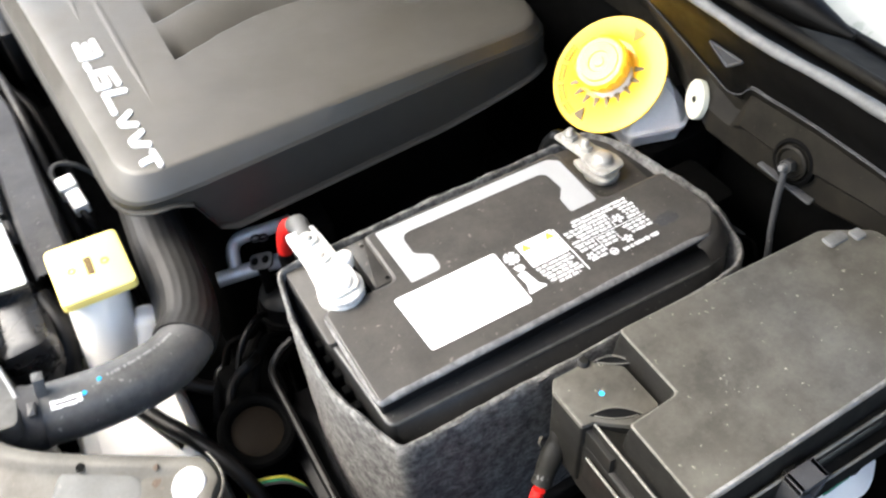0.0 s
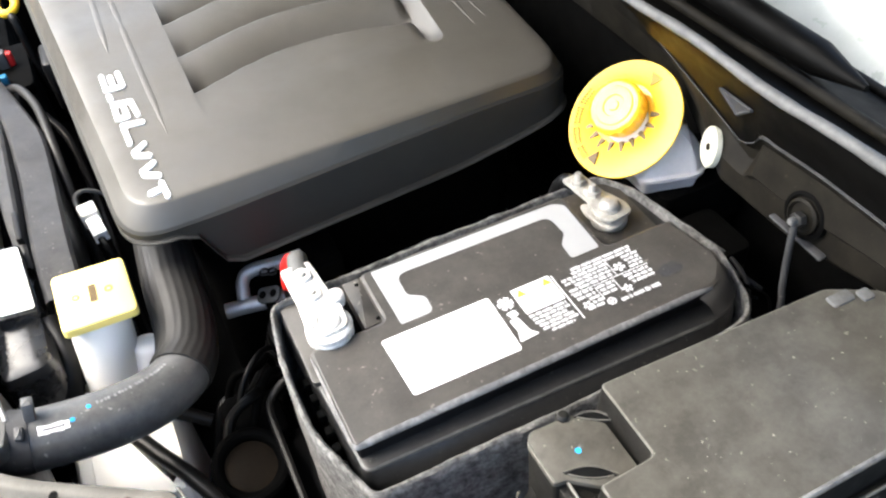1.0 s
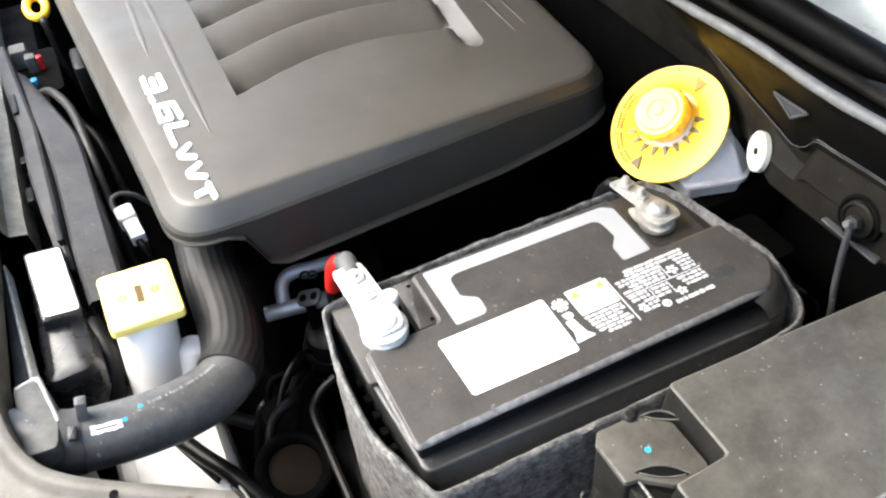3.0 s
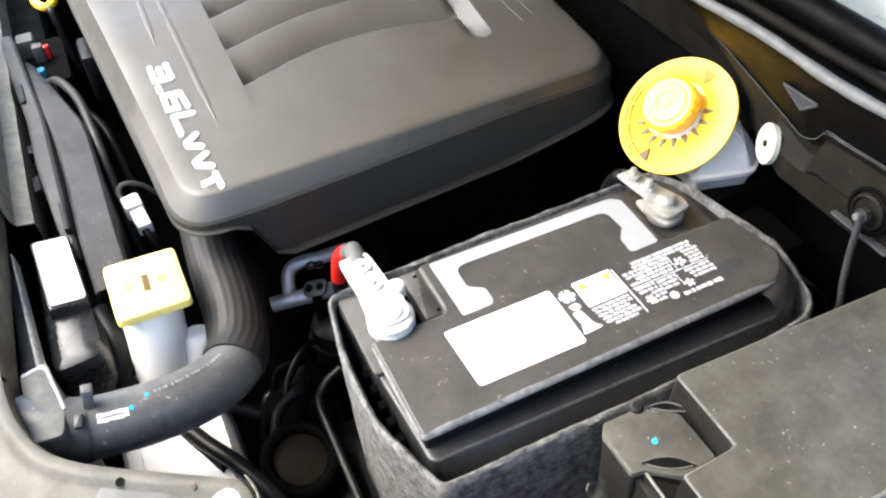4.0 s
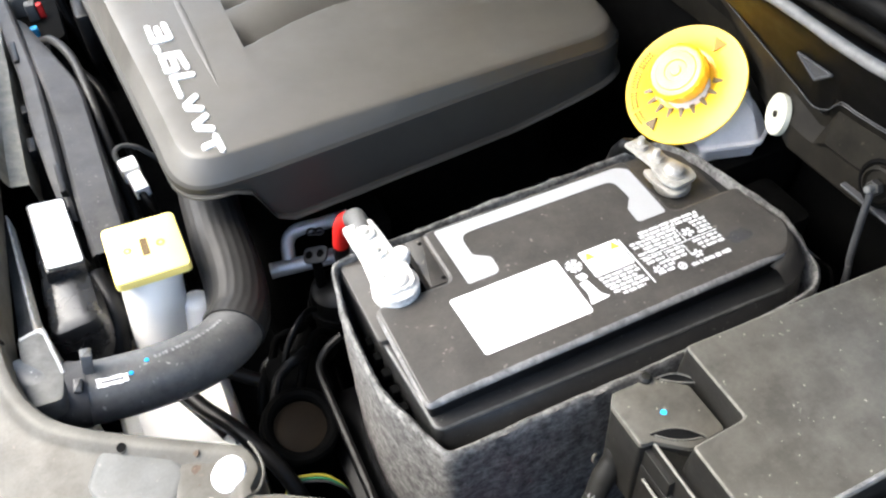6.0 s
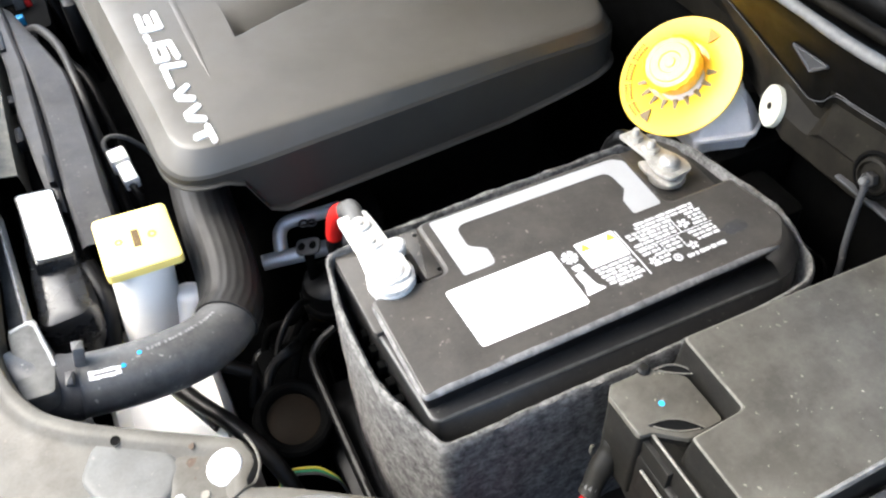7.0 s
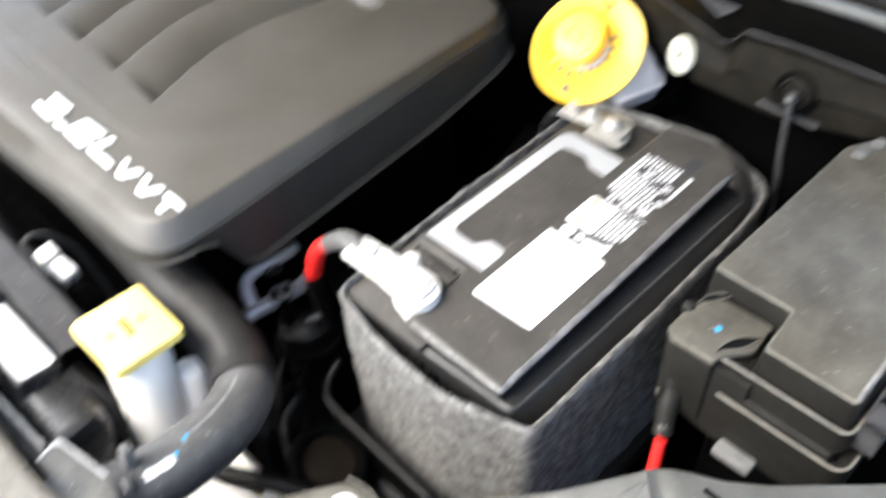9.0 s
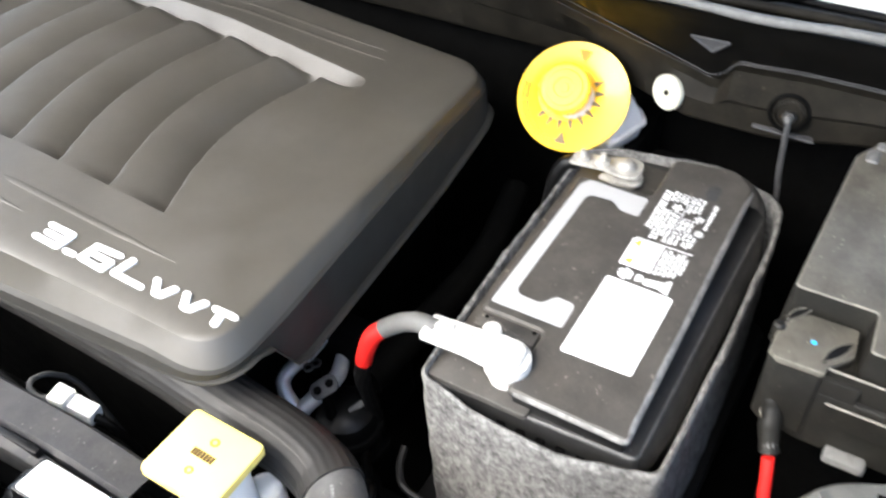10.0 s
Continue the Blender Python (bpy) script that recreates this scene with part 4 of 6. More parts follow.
for k in range(9):
    x, y, z = rnd.uniform(0.285, 0.330), rnd.uniform(-0.045, 0.035), rnd.uniform(0.80, 0.835)
    pts = [Vector((x, y, z))]
    for q in range(3):
        pts.append(pts[-1] + Vector((rnd.uniform(-0.012, 0.014), rnd.uniform(-0.020, -0.004), rnd.uniform(-0.012, 0.006))))
    bm = B()
    tube(bm, pts, rnd.uniform(0.0012, 0.0024), 7, 5)
    part("dark_wire", bm, (M_DARK, M_GREY, M_VOID)[k % 3], knot)
bm = B()
nut(bm, (0.288, 0.030, 0.842), 0.008, 0.010, (-0.4, -0.4, 0.8))
part("grey_plug", bm, M_GREYBOOT, knot)
bm = B()
box(bm, 0.285, 0.345, -0.01, 0.05, 0.78, 0.838, 0.01)
part("bracket", bm, M_VOID, knot)

# ---- fuse box ----
FZ = 0.947
fuse = thing("fuse_box", (0.18, -0.2, 0.80), "dusty black fuse box with a moulded lid beside the battery", "fuse box")
FC = [(0.0975, -0.1345, 0.004), (0.268, -0.1400, 0.015), (0.302, -0.160, 0.015), (0.298, -0.250, 0.01), (0.060, -0.2535, 0.005), (0.060, -0.1925, 0.003), (0.0975, -0.1905, 0.004)]
# walls take a darker material than the lid top, painting their shade
bm = B()
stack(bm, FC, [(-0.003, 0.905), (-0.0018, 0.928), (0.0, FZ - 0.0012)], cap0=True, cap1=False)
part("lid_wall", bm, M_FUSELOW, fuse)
# rim, step edge, ridges and bead are pale for wear and painted highlights
bm = B()
stack(bm, FC, [(0.0, FZ - 0.0012), (0.0005, FZ - 0.0002), (0.0014, FZ)], cap1=False)
part("lid_rim", bm, M_WORNLIT, fuse, "worn lid rim with painted pale sheen")
bm = B()
stack(bm, FC, [(0.0014, FZ), (0.003, FZ)])
lid = part("lid", bm, M_FUSE, fuse, "dusty grey-brown lid")
bm = B()
prism(bm, rounded([(0.048, -0.1340, 0.003), (0.0760, -0.1345, 0.003), (0.0925, -0.150, 0.006), (0.0930, -0.184, 0.003), (0.068, -0.186, 0.004), (0.051, -0.1725, 0.002), (0.0430, -0.1715, 0.003), (0.0425, -0.141, 0.004)], 4), 0.9255, 0.9295, 0.0010)
step = part("step", bm, M_FUSE, fuse, "lower step of the lid with a blue paint dot")
bm = B()
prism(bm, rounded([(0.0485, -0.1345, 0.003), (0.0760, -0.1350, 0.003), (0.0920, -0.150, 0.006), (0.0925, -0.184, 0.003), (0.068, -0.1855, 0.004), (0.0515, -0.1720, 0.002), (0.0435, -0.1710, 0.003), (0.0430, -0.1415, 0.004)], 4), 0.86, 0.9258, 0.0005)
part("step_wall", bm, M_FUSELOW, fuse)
bm = B()
prism(bm, rounded([(0.0425, -0.1412, 0.001), (0.0440, -0.1412, 0.0005), (0.0445, -0.1712, 0.0005), (0.0430, -0.1716, 0.001)], 2), 0.9285, 0.9302, 0.0005)
part("step_edge", bm, M_WORNLIT, fuse, "worn step edge with painted pale sheen")
bm = B()
box(bm, 0.0470, 0.0630, -0.196, -0.168, 0.86, 0.9205, 0.001, 0.0006)
part("ledge_block", bm, M_FUSELOW, fuse)
bm = B()
prism(bm, [(0.0515, -0.1725), (0.0690, -0.1855), (0.0930, -0.184), (0.0975, -0.1925), (0.0600, -0.1935), (0.0520, -0.190)], 0.88, 0.9190, 0.0008)
part("corner_shelf", bm, M_FUSELOW, fuse)
bm = B()
box(bm, 0.050, 0.100, -0.194, -0.1345, 0.87, 0.9175, 0.002, 0.001)
part("step_floor", bm, M_FUSELOW, fuse)
bm = B()
lathe(bm, [(0.0042, 0.915), (0.0042, 0.9315), (0.0030, 0.9330), (0.0, 0.9334)], Matrix.Translation((0.0715, -0.1345, 0)), 12)
part("post", bm, M_FUSELOW, fuse, "small rounded post")
bm = B()
ngon_disc(bm, (0.0675, -0.1590, 0.9294), 0.0020, 0.0004, seg=16)
part("paint_dot", bm, M_BLUE, step, "bright blue paint dot")
# raised lips and arched pockets round the step; flat dark plates paint the pockets' shade
for sx, sy, ex, ey, bu, bd in ((0.0770, -0.1375, 0.0985, -0.1520, 0.0050, 0.0012), (0.0515, -0.1680, 0.0795, -0.1840, 0.0048, 0.0032)):
    s0, e0 = Vector((sx, sy)), Vector((ex, ey))
    nrm = Vector((-(e0 - s0).y, (e0 - s0).x)).normalized()
    arc = [s0.lerp(e0, k / 12) + nrm * bu * math.sin(math.pi * k / 12) for k in range(13)]
    chord = [s0.lerp(e0, k / 12) - nrm * bd * math.sin(math.pi * k / 12) for k in range(11, 0, -1)]
    bm = B()
    prism(bm, [tuple(p) for p in arc + chord], 0.9290, 0.9298, 0)
    part("pocket", bm, M_DARK, step, "dark arched pocket")
    for line in (arc, chord):
        bm = B()
        skin(bm, [[(p.x, p.y, 0.9294) for p in line], [(p.x, p.y, 0.9308) for p in line], [(p.x + nrm.x * 0.0006, p.y + nrm.y * 0.0006, 0.9308) for p in line],
                  [(p.x + nrm.x * 0.0007, p.y + nrm.y * 0.0007, 0.9294) for p in line]], close=False)
        part("arched_lip", bm, M_WORNLIT, step)


def corner_run(x, y0, y1, x1, r, n=10):
    """An open run down the front of the box, round its corner and along its side, as (point, outward) pairs."""
    pts = [(Vector((x, y0 + (y1 + r - y0) * k / n)), Vector((-1, 0))) for k in range(n)]
    pts += [(Vector((x + r - r * math.cos(t), y1 + r - r * math.sin(t))), Vector((-math.cos(t), -math.sin(t)))) for t in (math.pi / 2 * k / 8 for k in range(9))]
    return pts + [(Vector((x + r + (x1 - x - r) * k / n, y1 - 0.001 * k / n)), Vector((0, -1))) for k in range(1, n + 1)]


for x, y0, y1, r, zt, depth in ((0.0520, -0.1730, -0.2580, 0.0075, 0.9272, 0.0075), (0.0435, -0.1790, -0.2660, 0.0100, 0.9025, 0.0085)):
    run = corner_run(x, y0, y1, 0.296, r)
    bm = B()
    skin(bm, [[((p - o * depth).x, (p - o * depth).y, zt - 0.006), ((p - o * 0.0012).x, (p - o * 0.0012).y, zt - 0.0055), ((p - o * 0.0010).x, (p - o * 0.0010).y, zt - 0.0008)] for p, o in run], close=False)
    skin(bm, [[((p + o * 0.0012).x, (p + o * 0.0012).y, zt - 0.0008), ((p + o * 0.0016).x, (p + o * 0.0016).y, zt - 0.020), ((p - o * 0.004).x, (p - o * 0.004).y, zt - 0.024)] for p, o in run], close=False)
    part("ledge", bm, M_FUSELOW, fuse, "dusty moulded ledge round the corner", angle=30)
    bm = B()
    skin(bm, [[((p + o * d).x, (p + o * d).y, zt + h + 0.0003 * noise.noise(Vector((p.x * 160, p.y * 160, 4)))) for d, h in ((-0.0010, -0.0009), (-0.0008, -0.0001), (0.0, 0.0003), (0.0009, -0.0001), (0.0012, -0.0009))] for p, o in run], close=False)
    part("ridge", bm, M_WORNLIT, fuse, "worn ledge ridge with painted pale sheen", angle=60)
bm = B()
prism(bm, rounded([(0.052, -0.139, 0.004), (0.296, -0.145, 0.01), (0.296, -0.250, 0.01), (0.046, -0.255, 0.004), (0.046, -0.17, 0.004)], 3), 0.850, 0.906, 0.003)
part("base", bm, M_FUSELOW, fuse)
bm = B()
box(bm, 0.10, 0.25, -0.23, -0.16, 0.52, 0.850, 0.01, 0.0)
part("bracket", bm, M_VOID, fuse)
for x in (0.072, 0.131, 0.235):
    bm = B()
    for a, b, c, d in ((-0.011, 0.011, 0.930, 0.934), (-0.011, 0.011, 0.906, 0.910), (-0.011, -0.007, 0.906, 0.934), (0.007, 0.011, 0.906, 0.934)):
        box(bm, x + a, x + b, -0.2725, -0.2590, c, d, 0.001, 0.0008)
    tab = part("latch", bm, M_GREY, fuse, "black plastic latch loop")
    bm = B()
    box(bm, x - 0.005, x + 0.005, -0.270, -0.254, 0.914, 0.926, 0.001, 0.001)
    part("catch", bm, M_FUSELOW, tab)
bm = B()
box(bm, 0.262, 0.280, -0.157, -0.147, FZ - 0.004, FZ + 0.002, 0.003, 0.002)
part("lug", bm, M_SEAL, fuse, "pale worn lug")
bm = B()
box(bm, 0.282, 0.292, -0.162, -0.152, FZ - 0.004, FZ + 0.002, 0.003, 0.002)
part("lug", bm, M_SEAL, fuse, "pale worn lug")
bm = B()
for k in (0, 1):
    prism(bm, rect(0.150, 0.205, -0.2572 - 0.003 * k, -0.2562 - 0.003 * k), 0.915, 0.921, 0.0004)
part("side_rib", bm, M_FUSE, fuse)
bm = B()
prism(bm, rounded([(0.0620, -0.2500, 0.001), (0.2950, -0.2470, 0.001), (0.2950, -0.2490, 0.001), (0.0620, -0.2525, 0.001)], 2), FZ - 0.001, FZ + 0.0012, 0.0006)
part("edge_bead", bm, M_EDGE, fuse, "worn lid edge with painted pale sheen")

flag = thing("circuit_flag", (0.225, -0.245, 0.52), "curved white plastic flap with a green patch beside the fuse box", "plastic flap")
bm = B()
skin(bm, [[(0.196 + 0.0070 * k, -0.2480 - 0.008 * math.sin(math.pi * k / 9), 0.822 - 0.0010 * k) for k in range(10)], [(0.198 + 0.0068 * k, -0.2540 - 0.014 * math.sin(math.pi * k / 9), 0.806) for k in range(10)],
          [(0.202 + 0.0060 * k, -0.2520 - 0.012 * math.sin(math.pi * k / 9), 0.786) for k in range(10)], [(0.206 + 0.0052 * k, -0.2440, 0.780) for k in range(10)]], close=False)
part("flap", bm, M_WHITE, flag)
bm = B()
box(bm, 0.200, 0.226, -0.2560, -0.2470, 0.816, 0.826, 0.002, 0.001)
part("green_patch", bm, M_GREEN, flag)
bm = B()
box(bm, 0.205, 0.250, -0.2450, -0.2250, 0.52, 0.790, 0.003, 0.001)
part("stem", bm, M_VOID, flag)

redc = thing("red_cable", (0.03, -0.15, 0.75), "red cable with a grey clamped end beside the fuse box", "cable")
bm = B()
tube(bm, [(0.050, -0.146, 0.882), (0.044, -0.149, 0.872), (0.036, -0.152, 0.860), (0.027, -0.157, 0.848)], 0.0074, 12, 6, ridge=lambda i, n: 1.0 + 0.05 * math.sin(i * 1.1) + (0.14 if 8 < i < 12 else 0.0))
part("grey_end", bm, M_FUSELOW, redc, "dusty dark cable end")
bm = B()
tube(bm, [(0.0315, -0.1545, 0.8545), (0.029, -0.1556, 0.8515), (0.0268, -0.1570, 0.848)], 0.0066, 12, 3)
part("crimp", bm, M_RUBBER, redc, "grey crimp ring")
bm = B()
tube(bm, [(0.0245, -0.158, 0.844), (0.015, -0.162, 0.828), (0.000, -0.168, 0.800), (-0.02, -0.175, 0.75), (-0.02, -0.18, 0.52)], 0.0046, 12)
part("red_insulation", bm, M_RED, redc)
bm = B()
tube(bm, [(0.036, -0.142, 0.880), (0.034, -0.143, 0.876), (0.035, -0.144, 0.872)], 0.0010, 8)
part("copper_strand", bm, M_TAN, redc)
bm = B()
box(bm, 0.034, 0.046, -0.218, -0.190, 0.852, 0.858, 0.003)
part("grey_clip", bm, M_SEAL, redc)

# ---- washer fluid bottle ----
wash = thing("washer_bottle", (-0.2, 0.16, 0.60), "milky white washer fluid bottle with a yellow square cap", "washer bottle")
bm = B()
wb = rounded([(-0.262, 0.050, 0.02), (-0.166, 0.050, 0.012), (-0.166, 0.215, 0.02), (-0.262, 0.215, 0.02)], 5)
skin(bm, [[(x, y, 0.52) for x, y in wb], [(x, y, 0.74) for x, y in wb], [(x, y, 0.752) for x, y in inset(wb, 0.006)], [(x, y, 0.756) for x, y in inset(wb, 0.018)]], cap0=True, cap1=True)
part("tank", bm, M_WHITE, wash)
bm = B()
tube(bm, [(-0.206, 0.158, 0.735), (-0.203, 0.165, 0.77), (-0.198, 0.175, 0.815), (-0.1915, 0.186, 0.862)], 0.0255, 24, ridge=lambda i, n: 1.0 if i < n - 3 else 1.04)
part("filler_neck", bm, M_WHITE, wash)
bm = B()
tube(bm, [(-0.180, 0.156, 0.742), (-0.174, 0.161, 0.780), (-0.168, 0.167, 0.803), (-0.164, 0.171, 0.818)], 0.0150, 18, ridge=lambda i, n: (1.2 - 0.2 * i / n) * (1 if i < n - 4 else math.sqrt(max(0.05, 1 - ((i - n + 5) / 5) ** 2))))
sp = part("spout", bm, M_WHITE, wash, "white moulded spout")
bm = B()
lathe(bm, [(1.0, -0.004), (1.0, 0.0012), (0.0, 0.0012)], toward((-0.1605, 0.1545, 0.788), (0.78, -0.60, 0.20)) @ Matrix.Diagonal((0.0105, 0.0070, 1, 1)), 20)
part("opening", bm, M_VOID, sp, "dark round opening")
cm = Matrix.Translation((-0.1895, 0.1915, 0.8685)) @ pose(0, 0, 0, 3, 4, 0)
bm = B()
CAP = [(-0.0300, -0.0345, 0.006), (0.0315, -0.0330, 0.006), (0.0305, 0.0345, 0.006), (-0.0310, 0.0335, 0.006)]
stack(bm, CAP, [(0.0012, -0.0055), (0.0, -0.0045), (0.0, 0.0014), (0.0008, 0.0032), (0.0035, 0.004)], cap0=True)
bmesh.ops.transform(bm, matrix=cm, verts=bm.verts)
wcap = part("cap", bm, M_YELLOWCAP, wash, "pale yellow square snap cap")
bm = B()
for k in range(7):
    box(bm, -0.0030, 0.0030, -0.0100 + k * 0.0029, -0.0078 + k * 0.0029, 0.004, 0.0046, 0.0003, 0, cm)
part("spray_mark", bm, M_INKD, wcap, "small dark printed mark")
for x, w in ((-0.0140, 0.0036), (0.0130, 0.0040)):
    bm = B()
    lathe(bm, [(1.0, 0.0036), (0.9, 0.0042), (0.45, 0.0043), (0.4, 0.0036), (0.0, 0.0036)], cm @ Matrix.Translation((x, 0.0, 0)) @ Matrix.Diagonal((w, w * 1.1, 1, 1)), 18)
    part("raised_mark", bm, M_YELLOW, wcap, "raised round symbol")

# ---- radiator hose ----
hose = thing("radiator_hose", (-0.2, 0.1, 0.83), "dusty black rubber radiator hose with a corrugated sleeve", "radiator hose")
HOSE = [(-0.305, 0.098, 0.864), (-0.286, 0.085, 0.861), (-0.266, 0.0780, 0.857), (-0.245, 0.0770, 0.852), (-0.215, 0.0785, 0.845), (-0.188, 0.0850, 0.837), (-0.162, 0.0990, 0.827), (-0.143, 0.1190, 0.821), (-0.132, 0.150, 0.821)]
HR = 0.0232
bm = B()
tube(bm, HOSE, HR, 28, 10, ridge=lambda i, n: 1.0 + 0.05 * (i / n) + (0.02 if 14 < i < 17 else 0.0))
hs = part("smooth_hose", bm, M_RUBBER, hose, "dusty smooth rubber hose with white print")
bm = B()
tube(bm, [(-0.1465, 0.1140, 0.8220), (-0.137, 0.132, 0.8205), (-0.131, 0.162, 0.824), (-0.129, 0.210, 0.830), (-0.126, 0.260, 0.832), (-0.122, 0.32, 0.832), (-0.120, 0.45, 0.832), (-0.120, 0.68, 0.830)], 0.0262, 96, 10,
     groove=lambda j: 1.0 + (0.014 if j % 4 == 0 else -0.006))
part("corrugated_sleeve", bm, M_CORR, hose, "black ribbed protective sleeve", angle=60)
bm = B()
tube(bm, [(-0.2740, 0.0805, 0.8590), (-0.266, 0.0780, 0.8570), (-0.258, 0.0775, 0.8552)], HR + 0.0016, 28, 4)
cl = part("hose_clamp", bm, M_GREY, hose, "worn steel spring clamp")
hose_line = spline(HOSE, 24)


def on_hose(x, tilt, lift=0.0):
    """A frame on the hose's skin over x, tilted towards the front, with its x axis along the hose."""
    i = min(range(1, len(hose_line) - 1), key=lambda k: abs(hose_line[k].x - x))
    c, d = hose_line[i], (hose_line[i + 1] - hose_line[i - 1]).normalized()
    z = Vector((0, 0, 1)) - d * d.z
    z = Matrix.Rotation(-radians(tilt), 3, d) @ z.normalized()
    if (Matrix.Rotation(-radians(10), 3, d) @ Vector((0, 0, 1))).y > 0:
        z = Matrix.Rotation(2 * radians(tilt), 3, d) @ z
    y = z.cross(d)
    p = c + z * (HR * (1.0 + 0.05 * i / len(hose_line)) + lift)
    return Matrix(((d.x, y.x, z.x, p.x), (d.y, y.y, z.y, p.y), (d.z, y.z, z.z, p.z), (0, 0, 0, 1)))


for x, tilt, w, h in ((-0.2560, -8, 0.0040, 0.016), (-0.2625, 24, 0.0030, 0.005)):
    bm = B()
    prism(bm, rect(-w, w, -0.005, 0.005, 0.001), -0.004, h, 0.0015, on_hose(x, tilt))
    part("clamp_tab", bm, M_RUBBER, cl, "upright clamp tab")
bm = B()
for q in range(6):
    sx = -0.2510 + 0.0036 * q
    prism(bm, rect(-0.0019, 0.0019, -0.0012, 0.0012 + 0.0004 * math.cos(q * 1.7)), -0.003, 0.0003, 0, on_hose(sx, 22))
    prism(bm, rect(-0.0019, 0.0019, -0.0012 - 0.0004 * math.sin(q * 2.1), 0.0014), -0.003, 0.0003, 0, on_hose(sx, 32))
    if q in (0, 5):
        prism(bm, rect(-0.0015, 0.0015, -0.003, 0.003), -0.003, 0.0003, 0, on_hose(sx, 27))
part("white_print", bm, M_LABEL, hs, "smeared white print")
for x, tilt in ((-0.2285, 22), (-0.2170, 6)):
    bm = B()
    lathe(bm, [(1.0, -0.003), (1.0, 0.0002), (0.9, 0.0005), (0.0, 0.0007)], on_hose(x, tilt) @ Matrix.Diagonal((0.0019, 0.0018, 1, 1)), 14)
    part("paint_dot", bm, M_BLUE, hs, "blue paint dot")
bm = B()
for k in range(22):
    if k in (4, 10, 15):
        continue
    sx = -0.2110 + 0.0025 * k
    prism(bm, rect(-0.0008, 0.0008, -0.0013, 0.0013), -0.003, 0.0004, 0, on_hose(sx, 4 - 0.2 * k))
part("faint_print", bm, M_SMEAR, hs, "faint grey print")

# ---- front sheet metal ----
panel = thing("front_panel", (-0.35, 0.0, 0.86), "beige painted sheet-steel front panel with a rolled edge", "body panel")
inner_edge = [(-0.292, 1.0), (-0.2935, 0.36), (-0.2975, 0.20), (-0.2985, 0.124), (-0.293, 0.074), (-0.279, 0.038), (-0.257, 0.014), (-0.218, -0.013), (-0.176, -0.040), (-0.164, -0.049), (-0.160, -0.068), (-0.168, -0.082),
              (-0.150, -0.092), (-0.10, -0.125)]
ie = [tuple(p) for p in spline([(x, y, 0) for x, y in inner_edge], 5)]


def pz(x, y, d):
    """Panel height: nearly flat, dipping away from its edge."""
    return 0.899 - 0.02 * min(1, max(0, d - 0.05) / 0.15) + 0.0012 * noise.noise(Vector((x * 14, y * 14, 1)))


bm = B()
rings = []
for d, dz in ((0.0, -0.030), (0.0, 0.0), (0.0015, 0.003), (0.006, 0.004), (0.011, 0.0025), (0.014, -0.001), (0.018, -0.0025), (0.04, -0.003), (0.07, -0.004), (0.11, -0.006), (0.16, -0.012), (0.22, -0.03)):
    row = []
    for i, p in enumerate(ie):
        a, b = Vector(ie[max(i - 1, 0)][:2]), Vector(ie[min(i + 1, len(ie) - 1)][:2])
        t = (b - a).normalized()
        o = Vector((t.y, -t.x))
        dirn = (o + Vector((-0.75, -0.55)) * min(1, d * 9)).normalized() if d > 0.02 else o
        q = Vector(p[:2]) + dirn * d
        row.append((q.x, q.y, pz(q.x, q.y, d) + dz))
    rings.append(row)
skin(bm, rings, close=False)
sheet = part("sheet", bm, M_TAN, panel, "beige painted steel with a rolled rim", angle=40)
bpy.context.view_layer.update()


def on_sheet(ob, x, y):
    """Place and slope of a sheet at (x, y), as a frame."""
    hit, p, n, k = ob.ray_cast(Vector((x, y, 2.0)) - ob.matrix_world.translation, Vector((0, 0, -1)))
    n = n if n.z > 0 else -n
    return toward(p + ob.matrix_world.translation, n)


bm = B()
pad = rounded([(-0.2100, -0.0400, 0.01), (-0.176, -0.046, 0.008), (-0.166, -0.068, 0.008), (-0.182, -0.088, 0.01), (-0.214, -0.076, 0.012)], 5)
pm = on_sheet(sheet, -0.19, -0.064)
skin(bm, [[(x, y, pm.translation.z + dz) for x, y in inset(pad, d)] for d, dz in ((-0.004, -0.004), (0.0, 0.0006), (0.002, 0.0014), (0.005, 0.0014))], cap1=True)
part("mount_pad", bm, M_TAN, panel)
for x, y in ((-0.178, -0.0625), (-0.359, 0.108)):
    bm = B()
    lathe(bm, [(0.0118, -0.002), (0.0118, 0.0040), (0.0105, 0.0056), (0.0, 0.0066)], on_sheet(sheet, x, y), 28)
    part("push_pin", bm, M_LABEL, panel, "white plastic push pin")
for x, y, r in ((-0.2355, -0.0145, 0.0032), (-0.335, 0.051, 0.0105), (-0.2985, 0.1115, 0.0026)):
    fm = on_sheet(sheet, x, y)
    bm = B()
    lathe(bm, [(r * 1.10, -0.002), (r * 1.06, 0.0004), (r, 0.0003), (r * 0.97, -0.0006)], fm, 20)
    part("hole_rim", bm, M_TAN, panel)
    bm = B()
    lathe(bm, [(r * 0.98, -0.001), (r * 0.98, 0.0003), (0.0, 0.0003)], fm, 20)
    part("hole", bm, M_VOID, panel, "dark drilled hole")

